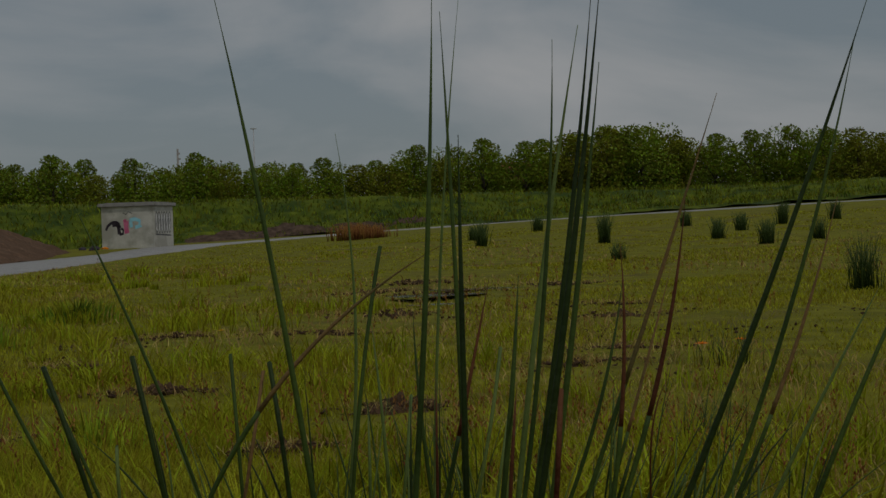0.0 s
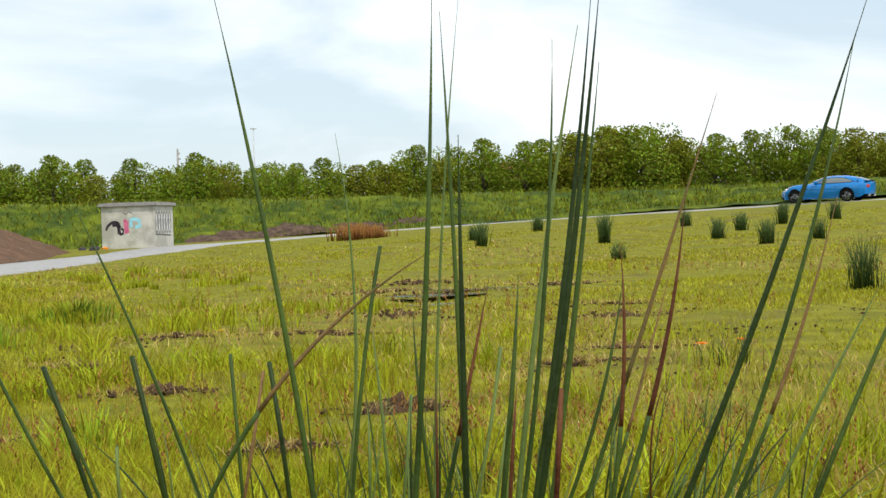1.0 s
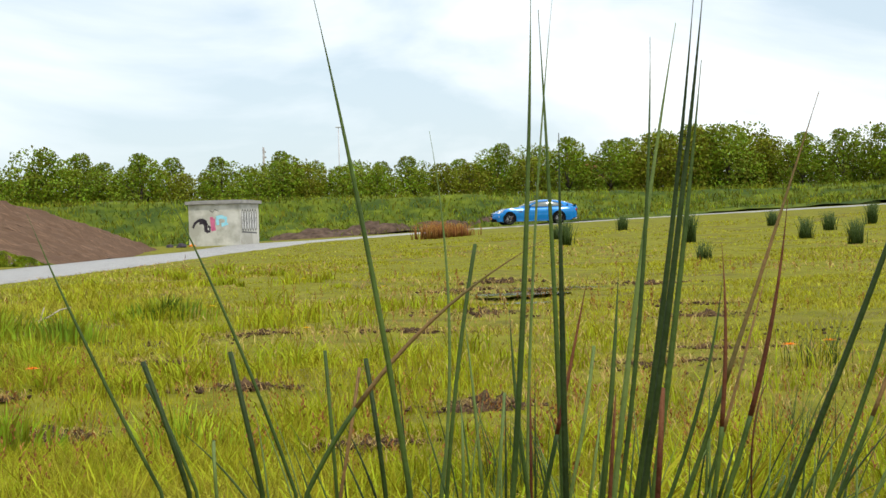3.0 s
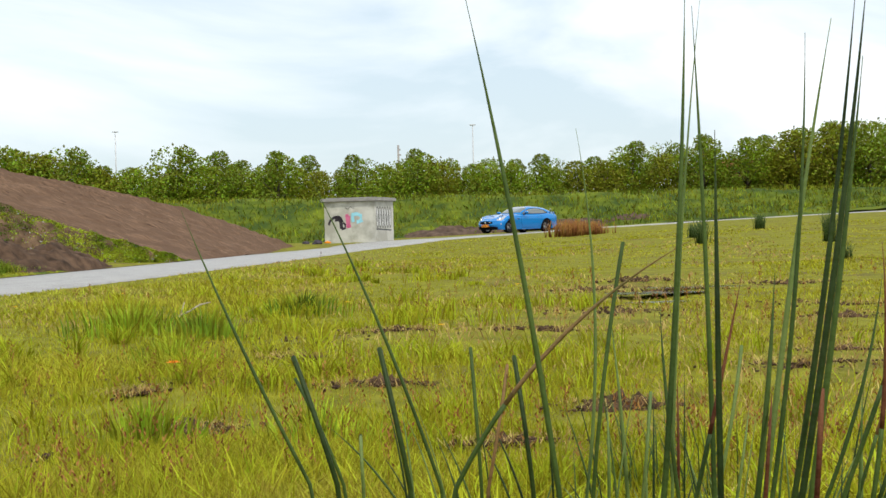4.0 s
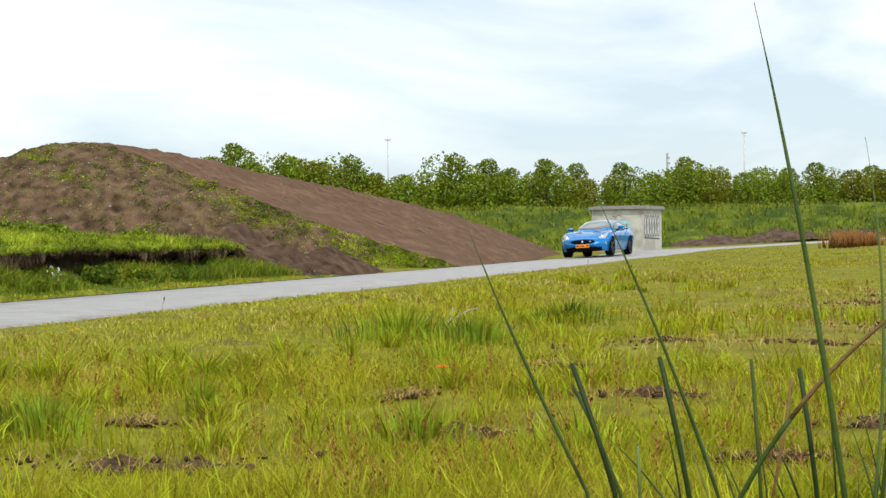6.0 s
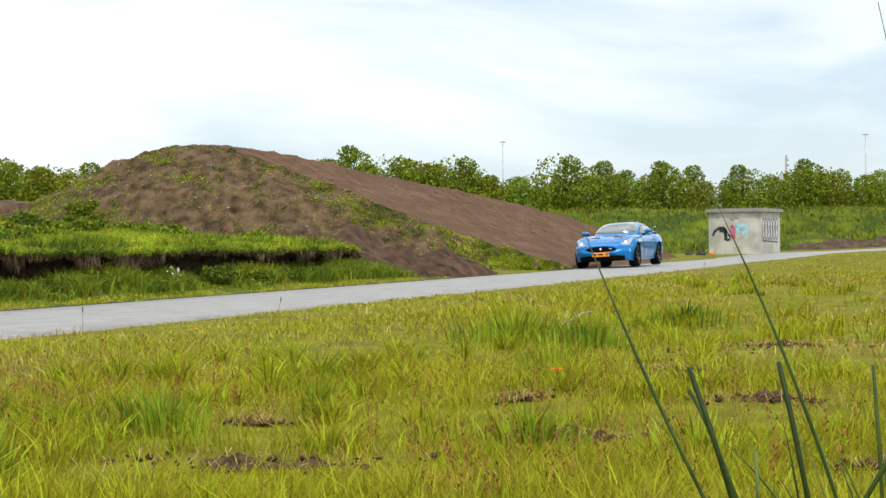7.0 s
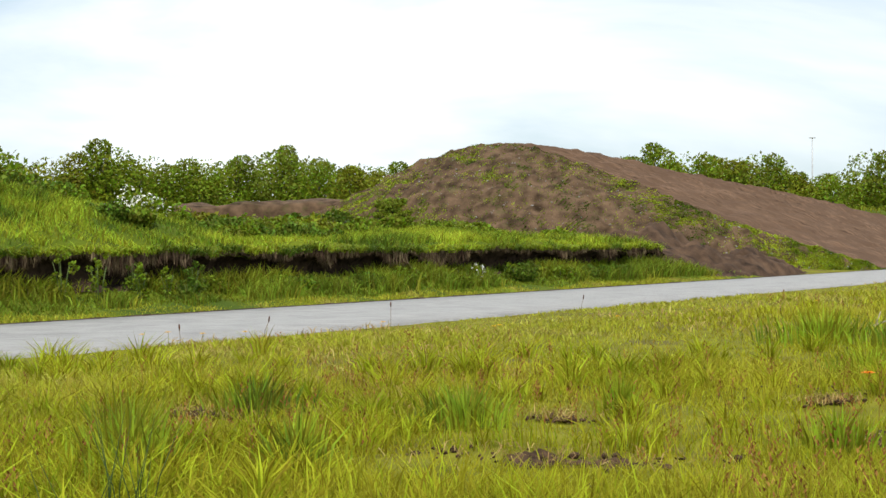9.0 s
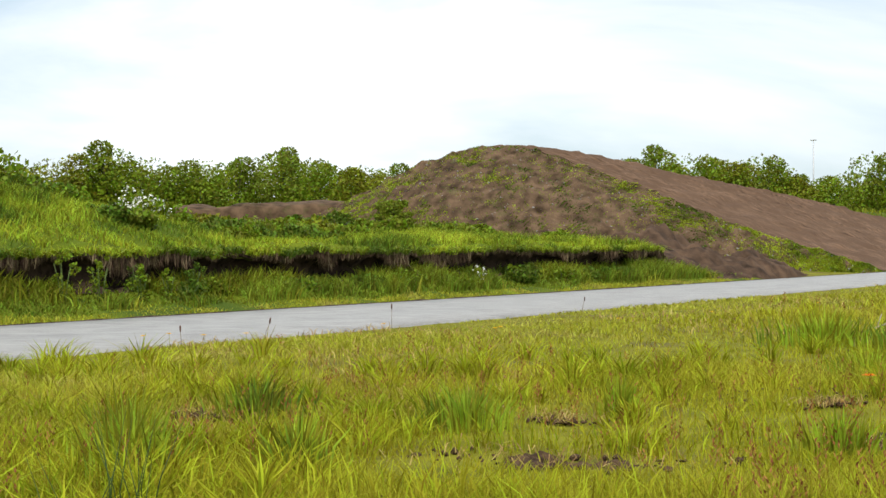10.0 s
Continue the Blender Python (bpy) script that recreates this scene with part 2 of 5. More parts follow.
def ground_z(x, y):
    d = math.hypot(x, y)
    g = road_gap(x, y) if d < 130 else 9.0
    k = smooth(2.1, 4.5, g)
    bumps = (0.05 * fbm(x * 0.35, y * 0.35) + 0.03 * fbm(x * 1.3, y * 1.3, 7)) * k if d < 80 else 0.0
    return rise(x, y) + bumps - 0.03 * (1 - smooth(1.9, 2.5, g)) - (0.07 * (1 - smooth(2.3, 5.0, g)) if road_sn(x, y)[1] > 1.0 and y < 60 else 0.0)


# ---------------------------------------------------------------- ground and track
def make_ground():
    rows = []
    radii = [0.0] + [0.3 * 1.055 ** i for i in range(175)]
    for r in radii:
        step = []
        for k in range(241):
            a = radians(-60 + 0.5 * k) if k < 240 else radians(60)
            x, y = -r * math.sin(a), r * math.cos(a)
            step.append((x, y, ground_z(x, y)))
        for k in range(1, 40):
            a = radians(60 + 240 * k / 40)
            x, y = -r * math.sin(a), r * math.cos(a)
            step.append((x, y, ground_z(x, y)))
        step.append(step[0])
        rows.append(step)
    ob = grid_mesh("ground", rows, "meadow", "rough meadow of short yellow-green grass with bare soil patches")
    tagged(ob, category="meadow", kind="structure")


def make_road():
    rows = []
    for i, p in enumerate(CENTRE):
        d = (CENTRE[min(i + 1, len(CENTRE) - 1)] - CENTRE[max(i - 1, 0)]).normalized()
        nl = Vector((-d.y, d.x))
        row = []
        for e, dz in ((-2.02, -0.15), (-1.96, 0.0), (-0.9, 0.014), (0, 0.018), (0.9, 0.014), (1.96, 0.0), (2.02, -0.15)):
            wob = 0.05 * fbm(p.x * 0.8, p.y * 0.8, e) if abs(e) > 1 else 0.0
            q = p + nl * (e + wob)
            fall = 0.045 * (e + 1.96) / 3.92 * (1 - smooth(58, 70, p.y))      # the far side lies a little lower
            row.append((q.x, q.y, rise(q.x, q.y) + dz - fall))
        rows.append(row)
    tagged(grid_mesh("road", rows, "asphalt", "narrow grey asphalt test track, worn and slightly damp"), category="road", kind="structure")


def make_road_edge():
    """A crumbling dark edge of broken asphalt and soil along the far side."""
    rows = []
    for i in range(420):
        s = -6 + 0.125 * i
        w = 0.03 + 0.06 * fbm(s * 1.7, 4.0) + 0.04 * fbm(s * 7.0, 9.0)
        rows.append([(*on_road(s, n), z) for n, z in ((3.90 - w, -0.055), (3.94 - 0.4 * w, -0.042 + 0.25 * w), (3.97, -0.045 + 0.2 * w), (4.02 + 0.5 * w, -0.11))])
    tagged(grid_mesh("road_edge", rows, "dark_earth", "crumbling dark edge of soil along the far side of the track"), category="road edge", kind="structure")


make_ground()
make_road()


# ---------------------------------------------------------------- earthworks
def loft_sections(sections, steps):
    """Eases from section to section; a section is a list of points."""
    rows = []
    n = len(sections)
    for i in range(n - 1):
        for k in range(steps if i < n - 2 else steps + 1):
            t = k / steps
            row = []
            for j in range(len(sections[0])):
                p0, p1, p2, p3 = (Vector(sections[min(max(q, 0), n - 1)][j]) for q in (i - 1, i, i + 1, i + 2))
                row.append(0.5 * (2 * p1 + (p2 - p0) * t + (2 * p0 - 5 * p1 + 4 * p2 - p3) * t * t + (3 * p1 - p0 - 3 * p2 + p3) * t ** 3))
            rows.append(row)
    return rows


def refine(row, cuts):
    out = []
    for a, b, c in zip(row, row[1:], cuts):
        out += [a.lerp(b, k / c) for k in range(c)]
    return out + [row[-1]]


def rough(rows, amp, scale, keep_ends=False):
    out = []
    for r in rows:
        out.append([(p.x + amp * 0.5 * fbm(p.y * scale, p.z * scale, 3), p.y, p.z + amp * fbm(p.x * scale, p.y * scale, p.z)) for p in r])
    return out


HILL = (  # near edge of the crown, far edge, foot in front
    ((-23.0, 46.0, 0.3), (-22.5, 49.0, 0.3), (-23.0, 43.0)),
    ((-18.8, 46.8, 2.1), (-18.3, 49.8, 2.2), (-19.0, 43.0)),
    ((-15.8, 47.3, 3.50), (-15.3, 50.2, 3.55), (-15.5, 42.2)),
    ((-13.0, 47.6, 3.95), (-12.6, 50.6, 4.0), (-12.0, 41.8)),
    ((-9.4, 46.6, 2.80), (-7.7, 53.0, 3.05), (-8.2, 42.5)),
    ((-5.3, 45.4, 1.25), (-2.0, 59.0, 1.75), (-4.6, 44.0)),
    ((-1.2, 45.2, -0.06), (3.0, 64.4, -0.08), (-1.0, 44.8)))


def make_hill():
    flank, crown, back = [], [], []
    for a, b, f in HILL:
        a, b = Vector(a), Vector(b)
        f = Vector((f[0], f[1], min(0.0, a.z) - 0.15))
        mid = a.lerp(f, 0.5) + Vector((0, 0, 0.12 * a.z))
        flank.append([f, mid, a])
        crown.append([a, a.lerp(b, 0.5) + Vector((0, 0, 0.04)), b])
        back.append([b, Vector((b.x - 2, b.y + 1.6 * b.z + 1, -0.15))])
    hill = tagged(new("earth_hill"), "brown earth ramp hill with a bare track and weedy flanks", "earth hill", kind="structure")
    rows = [refine(r, (44, 40)) for r in loft_sections(flank, 44)]
    grid_mesh("flank", rough([[Vector(p) for p in r] for r in rough(rows, 0.11, 2.3)], 0.05, 6.0), "weedy_earth", "bare brown flank with scattered green weeds", parent=hill)
    rows = [refine(r, (16, 16)) for r in loft_sections(crown, 28)]
    grid_mesh("ramp", rough(rows, 0.10, 2.3), "ramp_earth", "smooth bare brown ramp", parent=hill)
    rows = [refine(r, (10,)) for r in loft_sections(back, 28)]
    grid_mesh("back_slope", rough(rows, 0.10, 2.3), "weedy_earth", parent=hill)


make_hill()


def bank_top(s):
    return 1.02 + 0.66 * (1 - smooth(16.5, 21.5, s)) - 0.75 * smooth(29, 35, s)


def bank_profile(s):
    """Points across the grassy bank beyond the track, from the verge to its back."""
    end = 1 - smooth(32.5, 35.5, s)
    lip = 0.64 * end + 0.09 * fbm(s * 1.1, 3) + 0.05 * fbm(s * 4.1, 5)
    w = 0.24 * fbm(s * 0.7, 9) + 0.26 * fbm(s * 2.3, 11)
    top = max(bank_top(s) * end, lip + 0.02)
    return [(3.90, -0.09), (4.3, -0.02), (5.0 + w, 0.10 * end), (5.35 + w, 0.17 * end)], [(5.35 + w, 0.17 * end), (5.72 + w, 0.28 * end), (5.70 + w, 0.50 * end), (5.42 + w, lip)], [
        (5.42 + w, lip), (5.7 + w, lip + 0.09 * end), (7.2, lip + 0.55 * (top - lip)), (9.3, top), (11.5, top + 0.02), (14.5, top * 0.6), (18, -0.1)]


def make_bank():
    bank = tagged(new("grass_bank"), "long grassy bank with an undercut dark soil edge beside the track", "bank", kind="structure")
    strips = ([], [], [])
    for i in range(221):
        s = -6 + 42 * i / 220
        for rows, prof in zip(strips, bank_profile(s)):
            row = []
            for n, z in prof:
                x, y = on_road(s, n)
                row.append(Vector((x, y, z)))
            rows.append(row)
    grid_mesh("verge", rough([refine(r, (2, 4, 3)) for r in strips[0]], 0.03, 1.5), "bank_grass", parent=bank)
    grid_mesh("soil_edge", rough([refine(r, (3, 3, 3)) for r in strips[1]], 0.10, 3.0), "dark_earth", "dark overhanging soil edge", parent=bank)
    grid_mesh("bank_slope", rough([refine(r, (2, 6, 6, 4, 3, 3)) for r in strips[2]], 0.09, 1.0), "bank_grass", parent=bank)


make_bank()
make_road_edge()


def heap(name, cx, cy, lx, ly, h, turn, mat, label, seed, category="soil heap", kind="", amp=0.3, cells=(30, 20), power=1.3):
    rows = []
    c, s = math.cos(radians(turn)), math.sin(radians(turn))
    base = ground_z(cx, cy) if max(lx, ly) < 1.8 else rise(cx, cy)
    for i in range(cells[0] + 1):
        row = []
        for j in range(cells[1] + 1):
            u, v = 2 * i / cells[0] - 1, 2 * j / cells[1] - 1
            r = math.hypot(u, v)
            x, y = cx + c * u * lx - s * v * ly, cy + s * u * lx + c * v * ly
            z = h * max(0.0, 1 - r * r) ** power * (1 + amp * 2 * fbm(u * 2.3, v * 2.3, seed)) + 0.22 * h * fbm(u * 6, v * 6, seed) + 0.09 * h * fbm(u * 17, v * 17, seed)
            row.append((x, y, base + z - 0.06 - 0.6 * max(0, r - 0.88)))
        rows.append(row)
    return tagged(grid_mesh(name, rows, mat), label, category, kind=kind)


# spoil at the end of the bank, and the low earth wall beside the hill
heap("soil_mound", *on_road(36.3, 7.3), 6.6, 3.2, 0.80, 74, "spoil", "dark brown tongue of spoil at the end of the bank", 2, power=0.8, amp=0.42, cells=(120, 80))


def make_earth_wall():
    rows = []
    for i in range(61):
        k = i / 60
        p = Vector((-33.0, 37.5)).lerp(Vector((-17.6, 47.2)), k)
        nb = Vector((-0.53, 0.85))
        h = 2.25 - 0.25 * math.sin(k * math.pi) + 0.05 * fbm(k * 14, 0)
        prof = [(0, 0.6), (0.25, 1.2), (0.6, h - 0.1), (0.9, h), (3.2, h + 0.05), (6, 0.2)]
        rows.append([Vector((p.x + nb.x * n, p.y + nb.y * n, z)) for n, z in prof])
    tagged(grid_mesh("earth_wall", rough([refine(r, (3, 6, 2, 3, 3)) for r in rows], 0.14, 0.9), "weedy_earth"), "low brown earth wall with a thin grass top", "earth wall", kind="structure")


make_earth_wall()

FAR_BANK = [(-60, 68), (-40, 83), (-18, 91), (0, 93), (16, 93), (30, 92), (44, 86), (60, 71), (72, 52), (80, 30)]


def make_far_bank():
    line = spline(FAR_BANK, 1.2)
    rows = []
    for i, p in enumerate(line):
        d = (line[min(i + 1, len(line) - 1)] - line[max(i - 1, 0)]).normalized()
        nl = Vector((-d.y, d.x))
        b = rise(p.x, p.y)
        h = 2.65 + 0.12 * fbm(p.x * 0.1, p.y * 0.1)
        prof = [(-8.5, b - 0.1), (-7.0, b + 0.1), (-4.0, b * 0.5 + 1.1), (-1.0, h - 0.15), (0.8, h), (4, h - 0.1), (9, b - 0.2)]
        rows.append([Vector((p.x + nl.x * n, p.y + nl.y * n, z)) for n, z in prof])
    tagged(grid_mesh("far_embankment", rough([refine(r, (2, 4, 4, 3, 3, 3)) for r in rows], 0.22, 0.5), "far_grass"), "long green embankment overgrown with tall grass", "embankment", kind="structure")


make_far_bank()


# ---------------------------------------------------------------- hut
def make_hut():
    hut = tagged(new("concrete_hut"), "small square concrete hut with a flat slab roof and sprayed graffiti", "hut")
    hut.matrix_world = pose(5.59, 68.4, 0.14, 0, 0, -26)
    w, d, h = 2.40, 2.40, 1.85
    for name, cx, cy, sx, sy in (("wall_front", 0, -d / 2 + 0.08, w, 0.16), ("wall_back", 0, d / 2 - 0.08, w, 0.16),
                                 ("wall_left", -w / 2 + 0.08, 0, 0.16, d - 0.32), ("wall_right", w / 2 - 0.08, 0, 0.16, d - 0.32)):
        bm = bmesh.new()
        box(bm, cx, cy, h / 2 - 0.15, sx, sy, h + 0.3)
        bmesh.ops.bevel(bm, geom=bm.edges[:], offset=0.012, segments=1, affect="EDGES")
        part(name, bm, "concrete", hut, shade=False)
    bm = bmesh.new()
    box(bm, 0, 0, h + 0.075, w + 0.24, d + 0.24, 0.15)
    bmesh.ops.bevel(bm, geom=bm.edges[:], offset=0.02, segments=2, affect="EDGES")
    part("roof_slab", bm, "roof_slab", hut, "grey concrete roof slab", shade=False)
    bm = bmesh.new()
    box(bm, 0, 0, h + 0.165, w * 0.9, d * 0.9, 0.03)
    part("roof_felt", bm, "roof_slab", hut, shade=False)

    def stroke(pts, width, mat, wall, off=0.004):
        """A flat sprayed stroke on the front or the right wall."""
        bm = bmesh.new()
        lo, hi = [], []
        for i, (a, z) in enumerate(pts):
            b0, b1 = pts[max(i - 1, 0)], pts[min(i + 1, len(pts) - 1)]
            t = Vector((b1[0] - b0[0], b1[1] - b0[1])).normalized()
            q = Vector((-t.y, t.x)) * width / 2
            for lst, sg in ((lo, -1), (hi, 1)):
                u, v = a + sg * q.x, 1.0 + 1.3 * (z + sg * q.y - 0.85)
                lst.append(bm.verts.new((u, -d / 2 - off, v) if wall == "front" else (w / 2 + off, u, v)))
        for i in range(len(pts) - 1):
            bm.faces.new((lo[i], lo[i + 1], hi[i + 1], hi[i]))
        part("graffiti", bm, mat, hut, shade=False)

    # a black tail and block letters, a pink and a pale blue patch on the front
    stroke([(-1.0, 0.72), (-0.92, 0.86), (-0.75, 0.96), (-0.55, 0.97), (-0.40, 0.90), (-0.32, 0.80)], 0.10, "paint_black", "front")
    stroke([(-0.70, 0.93), (-0.52, 0.94), (-0.38, 0.86)], 0.20, "paint_black", "front")
    stroke([(-0.42, 0.92), (-0.38, 0.58)], 0.16, "paint_black", "front")
    stroke([(-0.30, 0.78), (-0.20, 0.72), (-0.22, 0.60), (-0.38, 0.57)], 0.09, "paint_black", "front")
    stroke([(-0.12, 1.08), (-0.06, 0.60)], 0.16, "paint_pink", "front")
    stroke([(-0.14, 1.02), (0.02, 0.98), (-0.02, 0.84), (0.04, 0.62)], 0.09, "paint_pink", "front")
    stroke([(0.10, 1.04), (0.34, 1.08), (0.56, 1.02), (0.54, 0.84), (0.34, 0.80)], 0.13, "paint_cyan", "front")
    stroke([(0.14, 1.02), (0.18, 0.80)], 0.14, "paint_cyan", "front")
    stroke([(0.62, 0.86), (0.62, 0.80)], 0.06, "paint_cyan", "front")
    stroke([(-0.20, 1.30), (-0.05, 1.24), (0.05, 1.33), (0.22, 1.27)], 0.025, "paint_grey", "front")
    # a row of outlined round letters on the right wall
    for k in range(6):
        c = -0.86 + 0.32 * k
        ring = [(c + 0.14 * math.cos(a), 0.95 + 0.36 * math.sin(a)) for a in (radians(30 * j) for j in range(13))]
        stroke([(c - 0.01, 0.66), (c + 0.01, 1.24)], 0.17, "paint_white", "right")
        stroke(ring, 0.055, "paint_grey", "right", 0.008)
        stroke([(c - 0.05, 0.80 + 0.08 * (k % 2)), (c + 0.05, 1.06)], 0.05, "paint_grey", "right", 0.008)
    stroke([(-1.0, 0.55), (0.9, 0.50)], 0.05, "paint_grey", "right")


make_hut()


# ---------------------------------------------------------------- far things
def make_lamp_post(x, y, h):
    post = tagged(new("floodlight_mast"), "tall thin grey floodlight mast far behind the trees", "light mast", group="light masts")
    post.location = (x, y, 0)
    bm = bmesh.new()
    tube(bm, [(0, 0, -0.2), (0, 0, h * 0.5), (0, 0, h)], [0.12, 0.09, 0.06], 10)
    part("pole", bm, "steel", post)
    bm = bmesh.new()
    box(bm, 0, 0, h, 0.8, 0.25, 0.14)
    bmesh.ops.bevel(bm, geom=bm.edges[:], offset=0.04, segments=1, affect="EDGES")
    part("lamp_head", bm, "steel", post, shade=False)


for x, y, h in ((-14.8, 199, 13.9), (31.3, 197, 14.0), (-80.8, 182.3, 13.1)):
    make_lamp_post(x, y, h)


def make_aerial():
    mast = tagged(new("aerial_mast"), "slim dark aerial mast far behind the trees", "aerial")
    mast.location = (21.6, 198.5, 0)
    bm = bmesh.new()
    tube(bm, [(0, 0, -1), (0, 0, 11.6)], [0.20, 0.13], 8)
    part("pole", bm, "roof_slab", mast)
    for z, w in ((10.3, 0.5), (11.0, 0.4)):
        bm = bmesh.new()
        box(bm, 0.1, 0, z, w, 0.12, 0.22)
        bmesh.ops.bevel(bm, geom=bm.edges[:], offset=0.03, segments=1, affect="EDGES")
        part("antenna", bm, "roof_slab", mast, shade=False)


make_aerial()


def make_house():
    house = tagged(new("house"), "low brick house with a red tiled roof behind the trees", "house")
    house.matrix_world = pose(51.5, 139, 0.6, 0, 0, -20)
    bm = bmesh.new()
    box(bm, 0, 0, 2.1, 12, 7, 4.2)
    part("wall", bm, "concrete", house, shade=False)
    bm = bmesh.new()
    v = [bm.verts.new(p) for p in ((-6.4, -4, 4.1), (6.4, -4, 4.1), (6.4, 4, 4.1), (-6.4, 4, 4.1), (-6.0, 0, 6.0), (6.0, 0, 6.0))]
    for f in ((0, 1, 5, 4), (2, 3, 4, 5), (1, 2, 5), (3, 0, 4), (3, 2, 1, 0)):
        bm.faces.new([v[k] for k in f])
    part("roof", bm, "roof_tile", house, shade=False)


make_house()


# ---------------------------------------------------------------- trees
def leaf_cloud(rng, clumps, per, leaf, squash=0.8):
    """Many small bent leaves scattered in clumps; returns vertices and faces."""
    v, f = [], []
    for c, r in clumps:
        d = rng.normal(size=(per, 3))
        d /= np.linalg.norm(d, axis=1)[:, None]
        p = np.array(c) + d * (r * (0.55 + 0.55 * rng.random(per) ** 0.6))[:, None] * (1, 1, squash)
        a = rng.normal(size=(per, 3)); a /= np.linalg.norm(a, axis=1)[:, None]
        b = np.cross(a, rng.normal(size=(per, 3))); b /= np.linalg.norm(b, axis=1)[:, None]
        s = leaf * (0.6 + 0.8 * rng.random(per))[:, None]
        q = np.stack([p - a * s, p + b * s * 0.6, p + a * s, p - b * s * 0.6], 1).reshape(-1, 3)
        k = len(v)
        v += q.tolist()
        f += [(k + 4 * i, k + 4 * i + 1, k + 4 * i + 2, k + 4 * i + 3) for i in range(per)]
    return v, f


def make_tree(seed, height, spread, mat, label):
    rng = np.random.default_rng(seed)
    tree = tagged(new("tree"), label, "tree", group="row of trees")
    bm = bmesh.new()
    tube(bm, [(0, 0, -0.3), (0.06, 0.03, height * 0.3), (-0.05, 0.06, height * 0.62), (0.05, 0, height * 0.85)], [0.13, 0.10, 0.06, 0.02], 8)
    part("trunk", bm, "bark", tree)
    clumps = []
    n = 15
    for k in range(n):
        a, u = 2.4 * k + rng.random(), (k + 0.5) / n
        r = spread * (0.35 + 0.65 * math.sin(math.pi * min(0.98, 0.18 + 0.82 * u)) ** 0.8) * (0.55 + 0.45 * rng.random())
        z = height * (0.16 + 0.72 * u)
        c = (r * math.cos(a) * 0.75, r * math.sin(a) * 0.75, z)
        clumps.append((c, spread * (0.36 + 0.18 * rng.random())))
        if k % 2 == 0:
            bm = bmesh.new()
            tube(bm, [(0, 0, z * 0.6), (c[0] * 0.5, c[1] * 0.5, z * 0.85), c], [0.05, 0.035, 0.012], 5)
            part("limb", bm, "bark", tree)
    clumps += [((rng.normal() * 0.3, rng.normal() * 0.3, height * 0.93), spread * 0.28), ((0, 0, height * 0.55), spread * 0.5)]
    v, f = leaf_cloud(rng, clumps, 340, 0.080)
    from_arrays("crown", v, f, mat, tree, shade=False)
    return tree


TREES = [make_tree(11, 4.7, 2.1, "leaf", "round bushy green deciduous tree in a row on the embankment"),
         make_tree(12, 4.2, 2.3, "leaf", "broad bushy green deciduous tree in a row on the embankment"),
         make_tree(13, 5.2, 1.9, "leaf", "taller leafy green tree in a row on the embankment"),
         make_tree(14, 4.0, 1.9, "leaf_olive", "olive-green young tree in a row on the embankment"),
         make_tree(15, 4.5, 2.2, "leaf_olive", "yellowish green bushy tree in a row on the embankment")]
TREE_LINE = spline([(-74, 66), (-56, 82), (-38, 93), (-18, 102), (0, 105), (18, 105), (34, 103), (50, 94), (67, 78), (81, 57), (89, 34)], 0.6)


def plant_trees():
    rng = random.Random(5)
    used = set()
    i = 0
    for row in (0, 1):
        i = 0.0
        while i < len(TREE_LINE) - 1:
            p = TREE_LINE[int(i)]
            i += rng.uniform(2.7, 4.9)
            k = rng.randrange(5)
            far = Vector((p.x, p.y)).normalized()
            off = rng.uniform(-1.5, 1.5) + row * 6.5
            x, y = p.x + far.x * off, p.y + far.y * off
            az = math.degrees(math.atan2(x, y))
            big = 1.0 + 0.13 * math.exp(-((az + 8.5) / 2.2) ** 2) - 0.10 * smooth(-3, 3, az) + 0.27 * (1 - smooth(1.0, 4.2, abs(az - 22.7)))
            s = rng.uniform(1.02, 1.2) * (big + 0.09 * smooth(-10, -24, az))
            m = pose(x, y, rise(x, y) * 0.6 + 0.35, 0, 0, rng.uniform(0, 360)) @ Matrix.Diagonal((s * 1.12, s * 1.12, s * rng.uniform(0.97, 1.12), 1))
            if k not in used:
                used.add(k)
                TREES[k].matrix_basis = m
            else:
                ob = copy_thing(TREES[k], Matrix.Identity(4))
                ob.matrix_basis = m


plant_trees()


# ---------------------------------------------------------------- car
from mathutils.bvhtree import BVHTree


def plain(name, col, rough=0.4, metal=0.0, coat=0.0, spec=0.5, emit=0.0):
    m = bpy.data.materials.new(name)
    m.use_nodes = True
    n, l = m.node_tree.nodes, m.node_tree.links
    b = n["Principled BSDF"]
    b.inputs["Roughness"].default_value, b.inputs["Metallic"].default_value = rough, metal
    b.inputs["Coat Weight"].default_value, b.inputs["Specular IOR Level"].default_value = coat, spec
    b.inputs["Coat Roughness"].default_value = 0.04
    t, r = n.new("ShaderNodeTexNoise"), n.new("ShaderNodeValToRGB")
    co = n.new("ShaderNodeTexCoord")
    l.new(co.outputs["Object"], t.inputs["Vector"])
    t.inputs["Scale"].default_value = 5.0
    r.color_ramp.elements[0].color = (*[c * 0.9 for c in col], 1)
    r.color_ramp.elements[1].color = (*[min(1, c * 1.08) for c in col], 1)
    l.new(t.outputs["Fac"], r.inputs["Fac"])
    l.new(r.outputs["Color"], b.inputs["Base Color"])
    if emit:
        b.inputs["Emission Color"].default_value, b.inputs["Emission Strength"].default_value = (1, 0.96, 0.9, 1), emit
    return m


